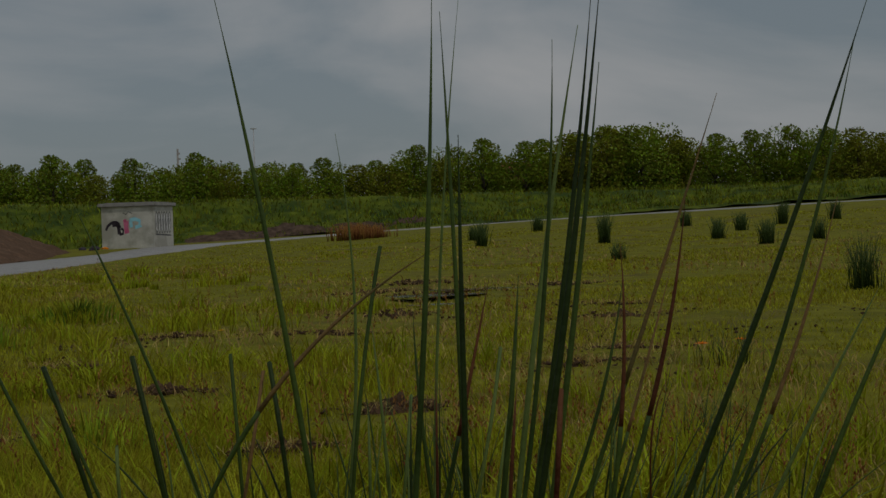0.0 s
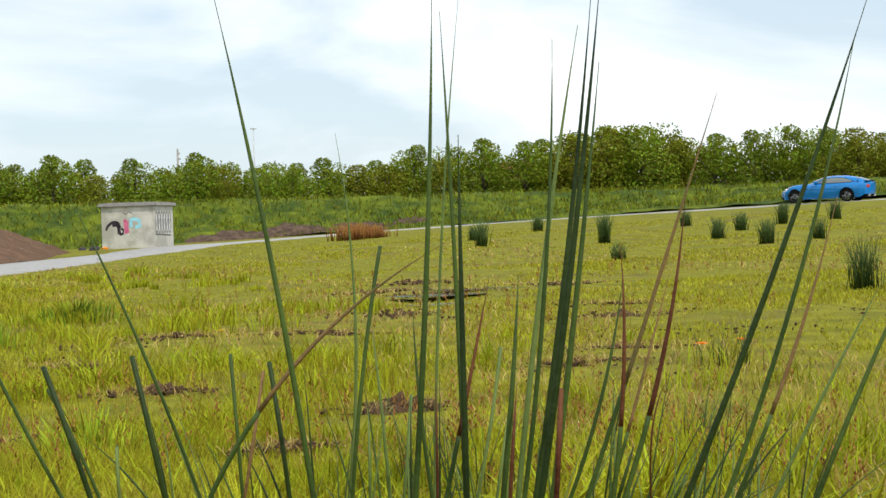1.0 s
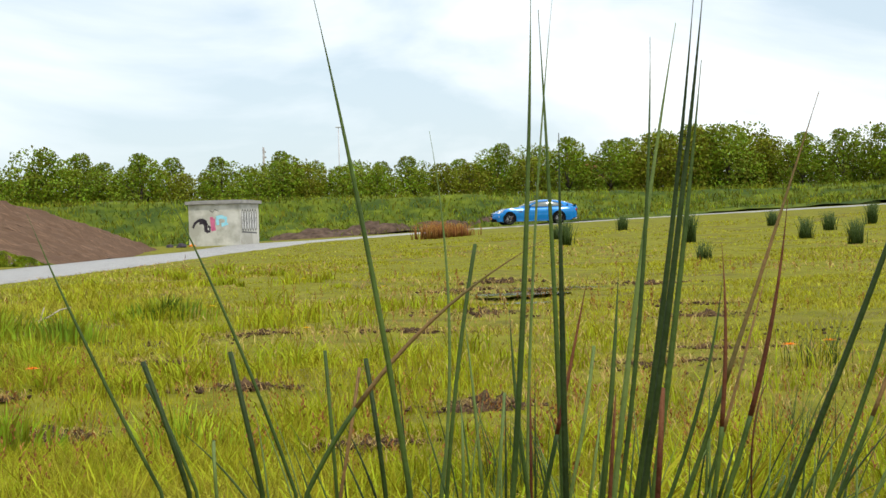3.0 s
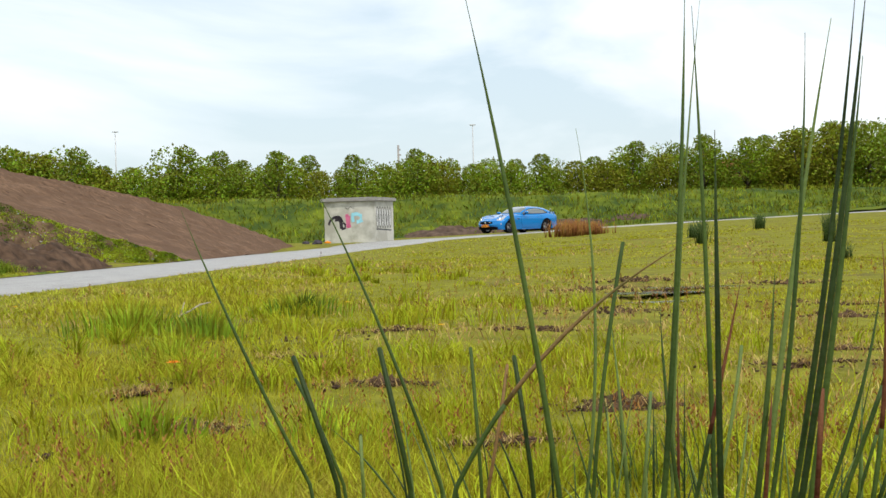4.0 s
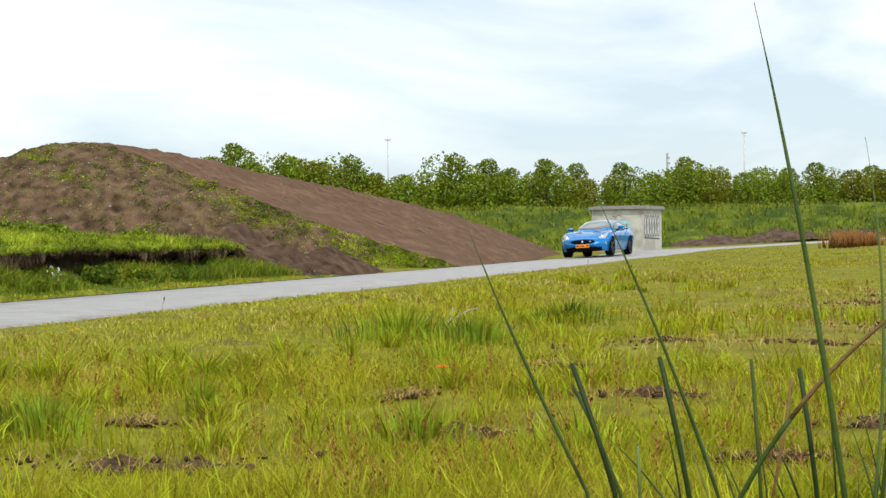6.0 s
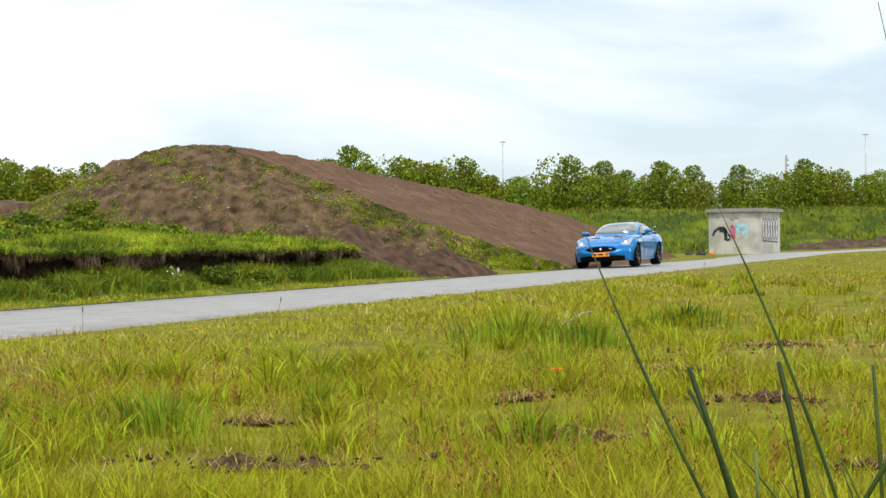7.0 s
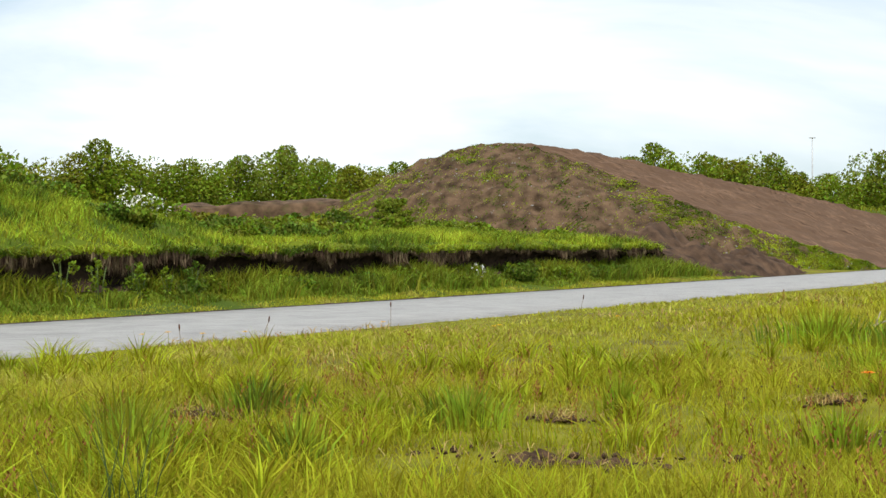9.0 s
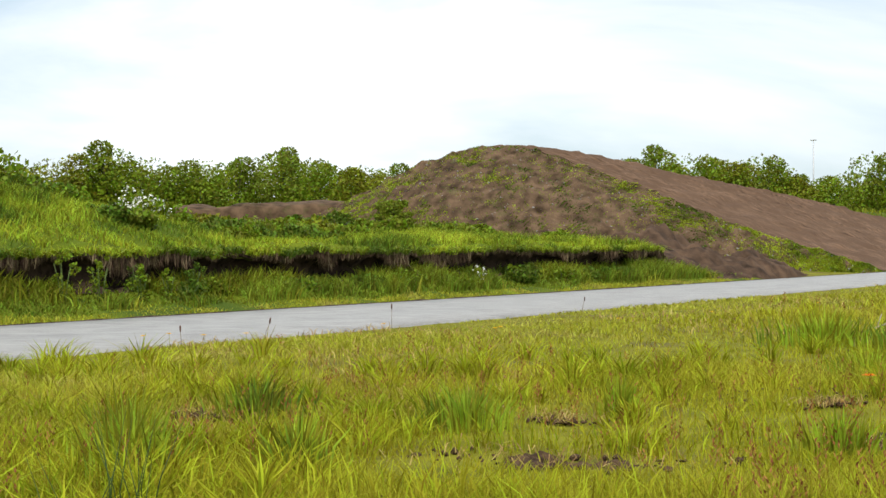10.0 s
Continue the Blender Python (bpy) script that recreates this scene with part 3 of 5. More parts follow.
M.update({
    "car_blue": plain("car_blue", (0.0, 0.160, 0.46), 0.26, 0.1, 0.8, 0.2),
    "car_black": plain("car_black", (0.003, 0.003, 0.0035), 0.7, spec=0.06),
    "car_glass": plain("car_glass", (0.17, 0.195, 0.185), 0.05, 0.45, 0.8, 0.8),
    "lens": plain("lens", (0.42, 0.43, 0.44), 0.1, 0.4, 1.0, 0.6),
    "lit_lamp": plain("lit_lamp", (0.8, 0.8, 0.78), 0.2, emit=2.0),
    "tyre": plain("tyre", (0.006, 0.006, 0.0065), 0.9, spec=0.08),
    "rim": plain("rim", (0.025, 0.025, 0.028), 0.35, 0.6),
    "rim_edge": plain("rim_edge", (0.45, 0.46, 0.48), 0.25, 0.9),
    "caliper": plain("caliper", (0.5, 0.02, 0.015), 0.4),
    "plate": plain("plate", (0.82, 0.27, 0.008), 0.5),
    "tail_red": plain("tail_red", (0.35, 0.012, 0.012), 0.15, coat=1.0),
    "chrome": plain("chrome", (0.7, 0.71, 0.72), 0.12, 1.0),
})


def curve(knots, sigma=0.07):
    """A smoothed line through (x, value) knots."""
    xs = np.linspace(-1.6, 4.2, 1161)
    k = sorted(knots)
    v = np.interp(xs, [a for a, _ in k], [b for _, b in k])
    g = np.exp(-0.5 * (np.arange(-60, 61) * 0.005 / sigma) ** 2)
    v = np.convolve(np.pad(v, 60, mode="edge"), g / g.sum(), mode="valid")
    return lambda x: float(np.interp(x, xs, v))


C_W = curve([(-1.14, .80), (-.95, .88), (-.5, .935), (0, .95), (.6, .91), (1.3, .893), (2.0, .90), (2.752, .94), (3.2, .92), (3.65, .87)])
C_ZS = curve([(-1.14, 0.870), (-.9, 0.940), (-.4, 0.960), (0, 0.945), (.6, 0.905), (1.2, 0.890), (1.8, 0.890), (2.4, 0.880), (2.752, 0.860), (3.1, 0.785), (3.4, 0.700), (3.65, 0.595)])
C_ZC = curve([(-1.14, 0.965), (-.9, 1.020), (-.5, 1.020), (1.0, 1.000), (1.8, 0.990), (2.2, 0.960), (2.752, 0.895), (3.1, 0.820), (3.4, 0.740), (3.65, 0.635)])
C_ZB = curve([(-1.14, .36), (-.95, .26), (-.6, .21), (0.5, .185), (2.3, .175), (3.2, .165), (3.65, .19)], 0.05)
C_ROOF = curve([(2.16, .93), (1.88, 1.09), (1.48, 1.25), (1.12, 1.335), (.70, 1.365), (.15, 1.345), (-.35, 1.265), (-.75, 1.145), (-1.0, 1.04), (-1.12, .97)], 0.09)
C_CAB = curve([(2.16, .60), (1.68, .71), (1.0, .755), (.1, .745), (-.6, .66), (-1.12, .50)], 0.10)
AXLES = (0.0, 2.752)
ARCH = 0.388
WHEEL_R = 0.345


def body_section(x):
    w, zs, zc, zb = C_W(x), C_ZS(x), C_ZC(x), C_ZB(x)
    for a in AXLES:
        if abs(x - a) < ARCH:
            zb = max(zb, WHEEL_R + math.sqrt(ARCH ** 2 - (x - a) ** 2))

    def side(z):
        k = (z - 0.66) / 0.36
        return w * (1 - (0.20 * k * k if k > 0 else 0.055 * k * k))

    pts = []
    for i in range(15):
        t = i / 14
        z = zb + (zs - zb) * t
        y = side(z)
        # crease along the flank
        y -= 0.012 * math.exp(-((z - 0.62) / 0.06) ** 2) * smooth(2.3, 1.7, x) * smooth(0.2, 0.7, x)
        pts.append((y, z))
    ys = pts[-1][0]
    for i in range(1, 17):
        q = i / 16
        y = ys * (1 - q)
        z = zs + (zc - zs) * (1 - (1 - q) ** 2.3) + 0.05 * math.sin(min(1, q / 0.16) * math.pi / 2) * (1 - smooth(0.16, 0.55, q)) * smooth(1.6, 2.3, x) * (1 - smooth(3.1, 3.6, x))
        z += 0.018 * math.exp(-((y - 0.33) / 0.10) ** 2) * smooth(1.9, 2.3, x) * (1 - smooth(3.1, 3.5, x))
        pts.append((y, z))
    out = []
    for y, z in pts:
        k = min(abs(y) / 0.93, 1.0)
        xx = x - 0.50 * k ** 2.8 * smooth(2.85, 3.65, x) + 0.36 * k ** 3 * smooth(-0.55, -1.14, x)
        xx -= 0.10 * ((z - 0.47) / 0.25) ** 2 * smooth(3.35, 3.65, x) if z > 0.47 else 0.05 * ((0.47 - z) / 0.25) ** 2 * smooth(3.35, 3.65, x)
        out.append((xx, y, z))
    return out


def sheet(bm, rows):
    vs = [[bm.verts.new(p) for p in r] for r in rows]
    for a, b in zip(vs, vs[1:]):
        for j in range(len(a) - 1):
            bm.faces.new((a[j], a[j + 1], b[j + 1], b[j]))


def make_body_mesh():
    xs = set(np.linspace(-1.14, 3.65, 100).tolist())
    for a in AXLES:
        xs |= {a - ARCH - 0.002, a - ARCH + 0.001, a + ARCH - 0.001, a + ARCH + 0.002}
        xs |= {a + ARCH * math.cos(q) for q in np.linspace(0.12, math.pi - 0.12, 22).tolist()}
    xs = sorted(xs)
    half = [body_section(x) for x in xs]
    rows = [s + [(x, -y, z) for x, y, z in s[-2::-1]] for s in half]
    bm = bmesh.new()
    sheet(bm, rows)
    # domed nose and tail
    for edge, xe, zm in ((rows[-1], 0.03, 0.42), (rows[0], -0.03, 0.62)):
        (xa, ya, za), yb = edge[-1], edge[0][1]
        amp, ex = (0.50, 2.8) if xe > 0 else (-0.36, 3)

        def swept(y):
            return amp * min(abs(y) / 0.93, 1.0) ** ex

        low = [(xa + swept(ya) - swept(ya + (yb - ya) * k / 24), ya + (yb - ya) * k / 24, za) for k in range(1, 24)]
        loop = edge + low + [edge[0]]
        sheet(bm, [[(x + swept(y) - swept(y * (0.2 + 0.8 * k)) + xe * (1 - k * k), y * (0.2 + 0.8 * k), zm + (z - zm) * k) for x, y, z in loop] for k in (1.0, 0.93, 0.75, 0.5, 0.2, 0.0)])
    bmesh.ops.remove_doubles(bm, verts=bm.verts[:], dist=0.0004)
    bmesh.ops.recalc_face_normals(bm, faces=bm.faces[:])
    return bm


def make_cabin_mesh():
    rows = []
    for x in np.linspace(-1.12, 2.14, 64):
        r, w, b = C_ROOF(x), C_CAB(x), 0.80
        s = []
        for k in range(19):
            a = math.pi / 2 * k / 18
            s.append((x, w * math.cos(a) ** 0.50, b + (r - b) * math.sin(a) ** 0.80))
        rows.append(s + [(p, -y, z) for p, y, z in s[-2::-1]])
    bm = bmesh.new()
    sheet(bm, rows)
    bmesh.ops.recalc_face_normals(bm, faces=bm.faces[:])
    return bm


AXIS = {"front": (lambda a, b: Vector((6, a, b)), Vector((-1, 0, 0))), "rear": (lambda a, b: Vector((-6, a, b)), Vector((1, 0, 0))),
        "left": (lambda a, b: Vector((a, 4, b)), Vector((0, -1, 0))), "right": (lambda a, b: Vector((a, -4, b)), Vector((0, 1, 0))),
        "top": (lambda a, b: Vector((a, b, 4)), Vector((0, 0, -1)))}


def on_skin(tree, axis, a, b, off):
    start, way = AXIS[axis]
    hit, nor, _, _ = tree.ray_cast(start(a, b), way)
    if hit is None:
        return None
    if nor.dot(way) > 0:
        nor = -nor
    return hit + nor * off


def decal(name, outline, axis, tree, mat, parent, off=0.006, label="", rings=6, fine=4):
    """A panel with its own rim, laid on the skin inside the outline."""
    pts = []
    for i, p in enumerate(outline):
        q = outline[(i + 1) % len(outline)]
        pts += [(p[0] + (q[0] - p[0]) * k / fine, p[1] + (q[1] - p[1]) * k / fine) for k in range(fine)]
    ca, cb = sum(p[0] for p in pts) / len(pts), sum(p[1] for p in pts) / len(pts)
    rows = []
    for r in range(rings + 2):
        k = max(min(r / rings, 1.0), 0.03)
        row = []
        for a, b in pts:
            h = on_skin(tree, axis, ca + (a - ca) * k, cb + (b - cb) * k, off if r <= rings else -0.012)
            row.append(h if h else (rows[-1][len(row)] if rows else AXIS[axis][0](ca, cb)))
        rows.append(row + [row[0]])
    bm = bmesh.new()
    sheet(bm, rows)
    bmesh.ops.remove_doubles(bm, verts=bm.verts[:], dist=0.0003)
    bmesh.ops.recalc_face_normals(bm, faces=bm.faces[:])
    return part(name, bm, mat, parent, label)


def seam(name, line, axis, tree, mat, parent, radius=0.005, label=""):
    pts = []
    for p, q in zip(line, line[1:]):
        n = max(2, int(math.hypot(q[0] - p[0], q[1] - p[1]) / 0.06))
        pts += [(p[0] + (q[0] - p[0]) * k / n, p[1] + (q[1] - p[1]) * k / n) for k in range(n)]
    pts.append(line[-1])
    hits = [h for h in (on_skin(tree, axis, a, b, 0.001) for a, b in pts) if h]
    if len(hits) < 2:
        return None
    bm = bmesh.new()
    tube(bm, hits, [radius] * len(hits), 6)
    return part(name, bm, mat, parent, label)


def lathe_y(profile, n=40):
    """Turns (radius, y) pairs round the y axis."""
    bm = bmesh.new()
    rows = [[(r * math.cos(a), y, r * math.sin(a)) for a in (2 * math.pi * k / n for k in range(n + 1))] for r, y in profile]
    sheet(bm, rows)
    bmesh.ops.remove_doubles(bm, verts=bm.verts[:], dist=0.0002)
    bmesh.ops.recalc_face_normals(bm, faces=bm.faces[:])
    return bm


def make_wheel(car, x, y, side):
    wheel = new("wheel")
    wheel.parent = car
    wheel.location, wheel.scale = (x, y, WHEEL_R), (WHEEL_R / 0.36, 1, WHEEL_R / 0.36)
    o = side
    part("tyre", lathe_y([(0.268, -0.125 * o), (0.31, -0.134 * o), (0.346, -0.125 * o), (0.3595, -0.10 * o), (0.36, 0.0), (0.3595, 0.10 * o), (0.346, 0.125 * o), (0.31, 0.134 * o), (0.268, 0.120 * o)]), "tyre", wheel, "black low-profile tyre")
    part("rim", lathe_y([(0.270, 0.122 * o), (0.258, 0.118 * o), (0.247, 0.09 * o), (0.240, 0.0), (0.235, -0.10 * o)]), "rim", wheel, "dark alloy rim with twin spokes")
    part("brake_disc", lathe_y([(0.18, 0.0), (0.18, -0.02 * o), (0.02, -0.02 * o), (0.02, 0.0), (0.18, 0.0)]), "steel", wheel)
    for k in range(10):
        a = 2 * math.pi * (k // 2) / 5 + (0.17 if k % 2 else -0.17)
        m = Matrix.Rotation(-a, 4, "Y")
        bm = bmesh.new()
        vs = box(bm, 0.145, 0.085 * o, 0, 0.205, 0.022, 0.030)
        for v in vs:
            if v.co.x < 0.1:
                v.co.z = v.co.z * 1.3 + (-0.02 if k % 2 else 0.02)
            v.co.y += 0.012 * o * smooth(0.05, 0.24, v.co.x)
        bmesh.ops.bevel(bm, geom=bm.edges[:], offset=0.004, segments=1, affect="EDGES")
        bmesh.ops.transform(bm, matrix=m, verts=bm.verts[:])
        part("spoke", bm, "rim_edge" if k % 5 == 0 else "rim", wheel)
    part("hub_cap", lathe_y([(0.0, 0.112 * o), (0.032, 0.110 * o), (0.055, 0.098 * o), (0.06, 0.06 * o)], 20), "rim", wheel)
    return wheel


def mirrored(outline):
    return [(a, -b) for a, b in outline][::-1]


def make_car():
    car = tagged(new("sports_car"), "bright blue two-door sports coupe with black alloy wheels", "car")
    bm = make_body_mesh()
    skin = BVHTree.FromBMesh(bm)
    body = part("body", bm, "car_blue", car, "glossy bright blue bodywork")
    bm = make_cabin_mesh()
    roof = BVHTree.FromBMesh(bm)
    cabin = part("cabin", bm, "car_blue", car, "blue coupe roof")
    # glass
    screen = [(2.03, 0.0), (2.01, 0.30), (1.91, 0.50), (1.74, 0.625), (1.40, 0.60), (1.20, 0.57), (1.15, 0.30), (1.13, 0.0)]
    decal("windscreen", screen + mirrored(screen)[1:-1], "top", roof, "car_glass", car, 0.014, "tinted windscreen")
    back = [(-0.30, 0.0), (-0.32, 0.34), (-0.40, 0.46), (-0.85, 0.40), (-0.98, 0.25), (-1.0, 0.0)]
    decal("rear_window", back + mirrored(back)[1:-1], "top", roof, "car_glass", car, 0.005)
    win = [(1.64, 0.985), (1.32, 1.14), (1.02, 1.222), (0.60, 1.255), (0.22, 1.225), (-0.10, 1.13), (-0.32, 1.01), (-0.05, 0.985), (0.45, 0.972), (1.05, 0.972)]
    for sd in ("left", "right"):
        decal("side_window", win, sd, roof, "car_glass", car, 0.005, "dark side window")
        seam("window_trim", win + [win[0]], sd, roof, "car_black", car, 0.009)
    # front
    grille = [(0.47 * math.cos(a), 0.535 + 0.092 * math.sin(a)) for a in (radians(15 * k) for k in range(24))]
    decal("grille", grille, "front", skin, "car_black", car, 0.008, "black oval mesh grille")
    seam("grille_rim", grille + [grille[0]], "front", skin, "car_blue", car, 0.012)
    intake = [(-0.66, 0.20), (0.66, 0.20), (0.67, 0.33), (0.40, 0.35), (0.0, 0.355), (-0.40, 0.35), (-0.67, 0.33)]
    decal("lower_intake", intake, "front", skin, "car_black", car, 0.018, "wide black lower air intake")
    splitter = [(-0.74, 0.185), (0.74, 0.185), (0.74, 0.205), (-0.74, 0.205)]
    decal("splitter", splitter, "front", skin, "car_black", car, 0.02)
    for sg in (1, -1):
        slit = [(sg * 0.80, 0.42), (sg * 0.825, 0.42), (sg * 0.815, 0.52), (sg * 0.79, 0.53)]
        decal("side_reflector", slit, "front", skin, "lens", car, 0.006, "pale upright reflector in the bumper corner")
        lamp = [(3.36, sg * 0.53), (3.40, sg * 0.60), (3.29, sg * 0.745), (3.10, sg * 0.825), (2.86, sg * 0.85), (3.04, sg * 0.775), (3.20, sg * 0.665)]
        head = decal("headlight", lamp, "top", skin, "lens", car, 0.010, "swept-back clear headlight, lit")
        bulb = [(3.25 + 0.025 * math.cos(a), sg * (0.665 + 0.025 * math.sin(a))) for a in (radians(45 * k) for k in range(8))]
        decal("bulb", bulb, "top", skin, "lit_lamp", head, 0.016)
        vent = [(2.80, sg * 0.20), (2.87, sg * 0.22), (2.83, sg * 0.47), (2.76, sg * 0.49)]
        decal("bonnet_vent", vent, "top", skin, "car_black", car, 0.009, "black bonnet louvre")
        seam("bonnet_seam", [(1.82, sg * 0.66), (2.3, sg * 0.66), (2.8, sg * 0.60), (3.2, sg * 0.42)], "top", skin, "car_black", car, 0.003)
    bm = bmesh.new()
    x0 = on_skin(skin, "front", 0.021, 0.393, 0.0).x
    box(bm, x0 + 0.022, 0, 0.388, 0.020, 0.52, 0.125)
    bmesh.ops.bevel(bm, geom=bm.edges[:], offset=0.004, segments=1, affect="EDGES")
    plate = part("number_plate", bm, "plate", car, "orange-yellow number plate", shade=False)
    for c, wd in ((-0.17, 0.09), (0.0, 0.14), (0.18, 0.05)):
        bm = bmesh.new()
        box(bm, x0 + 0.033, c, 0.388, 0.003, wd, 0.042)
        part("bar", bm, "car_black", plate, shade=False)
    badge = [(0.035 * math.cos(a), 0.545 + 0.045 * math.sin(a)) for a in (radians(45 * k) for k in range(8))]
    decal("badge", badge, "front", skin, "chrome", car, 0.016, "small round silver badge", 3, 2)
    decal("grille_badge", [(0.24, 0.535), (0.33, 0.535), (0.33, 0.558), (0.24, 0.558)], "front", skin, "chrome", car, 0.016, "", 2, 2)
    # flanks
    for sd, sg in (("left", 1), ("right", -1)):
        decal("wing_vent", [(2.02, 0.685), (2.23, 0.695), (2.23, 0.735), (2.05, 0.735)], sd, skin, "car_black", car, 0.006, "black wing vent with a bright bar")
        seam("vent_bar", [(2.04, 0.712), (2.22, 0.716)], sd, skin, "chrome", car, 0.006)
        seam("door_seam", [(1.86, 0.87), (1.90, 0.60), (1.80, 0.30), (1.55, 0.255), (0.58, 0.255), (0.44, 0.45), (0.36, 0.70), (0.38, 0.88)], sd, skin, "car_black", car, 0.0035)
        seam("side_skirt", [(2.30, 0.215), (1.3, 0.205), (0.45, 0.225)], sd, skin, "car_blue", car, 0.022)
        h = on_skin(skin, sd, 0.60, 0.79, 0.010)
        bm = bmesh.new()
        box(bm, h.x, h.y, h.z, 0.19, 0.022, 0.028)
        bmesh.ops.bevel(bm, geom=bm.edges[:], offset=0.008, segments=2, affect="EDGES")
        part("door_handle", bm, "car_blue", car)
        bm = bmesh.new()
        bmesh.ops.create_icosphere(bm, subdivisions=3, radius=1.0)
        bmesh.ops.transform(bm, matrix=Matrix.Translation((1.60, sg * 0.985, 1.045)) @ Matrix.Rotation(radians(sg * -10), 4, "Z") @ Matrix.Diagonal((0.10, 0.130, 0.066, 1)), verts=bm.verts[:])
        for v in bm.verts:
            if v.co.x < 1.55:
                v.co.x = 1.55
        mir = part("door_mirror", bm, "car_blue", car, "blue door mirror")
        bm = bmesh.new()
        tube(bm, [(1.63, sg * 0.80, 0.93), (1.62, sg * 0.88, 0.965), (1.60, sg * 0.95, 0.995)], [0.035, 0.028, 0.024], 8)
        part("stalk", bm, "car_black", mir)
        # tail
        tail = [(sg * 0.50, 0.80), (sg * 0.66, 0.86), (sg * 0.74, 0.78), (sg * 0.66, 0.66), (sg * 0.54, 0.70)]
        decal("tail_light", tail, "rear", skin, "tail_red", car, 0.010, "red tail light")
        bm = bmesh.new()
        tube(bm, [(-0.90, sg * 0.46, 0.30), (-1.10, sg * 0.46, 0.30)], [0.05, 0.055], 14)
        part("exhaust", bm, "chrome", car)
        bm = bmesh.new()
        box(bm, -0.98, sg * 0.52, 0.99, 0.14, 0.03, 0.09)
        part("wing_support", bm, "car_blue", car)
        for a in AXLES:
            bm = lathe_y([(0.0, sg * 0.655), (0.41, sg * 0.655), (0.41, sg * 0.30), (0.0, sg * 0.30)], 32)
            for v in bm.verts:
                v.co.z = max(v.co.z, -0.12)
            liner = part("wheel_well", bm, "car_black", car)
            liner.location = (a, 0, WHEEL_R)
            bm = lathe_y([(0.398, sg * 0.30), (0.398, sg * 0.86), (0.412, sg * 0.86), (0.412, sg * 0.30)], 40)
            bmesh.ops.delete(bm, geom=[v for v in bm.verts if v.co.z < -0.02], context="VERTS")
            arch = part("arch_liner", bm, "car_black", car)
            arch.location = (a, 0, WHEEL_R)
            bm = bmesh.new()
            box(bm, -0.16, sg * 0.76, 0.06, 0.08, 0.05, 0.15)
            bmesh.ops.bevel(bm, geom=bm.edges[:], offset=0.015, segments=2, affect="EDGES")
            cal = part("brake_caliper", bm, "caliper", car, "red brake caliper")
            cal.location = (a, 0, WHEEL_R)
    bm = bmesh.new()
    rows = []
    for k in range(25):
        y = -0.66 + 1.32 * k / 24
        dx = 0.10 * (abs(y) / 0.66) ** 3
        rows.append([(-1.16 + dx, y, 1.01), (-1.10 + dx, y, 1.017), (-0.98 + dx, y, 0.995), (-0.92 + dx, y, 0.977), (-0.98 + dx, y, 0.981), (-1.10 + dx, y, 0.995), (-1.16 + dx, y, 1.01)])
    sheet(bm, rows)
    bmesh.ops.translate(bm, vec=(0.03, 0, 0.04), verts=bm.verts[:])
    part("rear_wing", bm, "car_blue", car, "low blue rear wing")
    bm = bmesh.new()
    box(bm, 1.22, 0, 0.36, 4.1, 1.18, 0.34)
    part("underbody", bm, "car_black", car, shade=False)
    # small action camera on a suction mount, on the rear haunch
    mount = part("camera_mount", lathe_y([(0.0, 0.0), (0.045, 0.0), (0.04, 0.02), (0.012, 0.03), (0.0, 0.03)], 16), "car_black", car, "small black action camera on a suction mount")
    mount.matrix_basis = pose(-0.52, 0.70, 0.985, 90, 0, 0)
    bm = bmesh.new()
    tube(bm, [(0, 0.02, 0), (-0.02, 0.10, 0.0), (-0.03, 0.17, 0.0)], [0.012, 0.012, 0.012], 8)
    part("arm", bm, "car_black", mount)
    bm = bmesh.new()
    box(bm, -0.03, 0.20, 0, 0.045, 0.06, 0.075)
    bmesh.ops.bevel(bm, geom=bm.edges[:], offset=0.008, segments=2, affect="EDGES")
    part("action_camera", bm, "steel", mount)
    wheels = []
    for a in AXLES:
        for sg in (1, -1):
            y = sg * 0.80
            wheels.append((make_wheel(car, a, y, sg), a, y))
    return car, wheels


CAR, WHEELS = make_car()


# ---------------------------------------------------------------- grass
RNG = np.random.default_rng(3)
BUMP_X, BUMP_Y = np.arange(-45, 65.1, 0.5), np.arange(0, 90.1, 0.5)
BUMP = np.array([[ground_z(float(x), float(y)) for y in BUMP_Y] for x in BUMP_X])


def lay(x, y):
    """The ground's height for many places at once."""
    i = np.clip((x + 45) / 0.5, 0, len(BUMP_X) - 1.001)
    j = np.clip(y / 0.5, 0, len(BUMP_Y) - 1.001)
    a, b = i.astype(int), j.astype(int)
    u, v = i - a, j - b
    return BUMP[a, b] * (1 - u) * (1 - v) + BUMP[a + 1, b] * u * (1 - v) + BUMP[a, b + 1] * (1 - u) * v + BUMP[a + 1, b + 1] * u * v


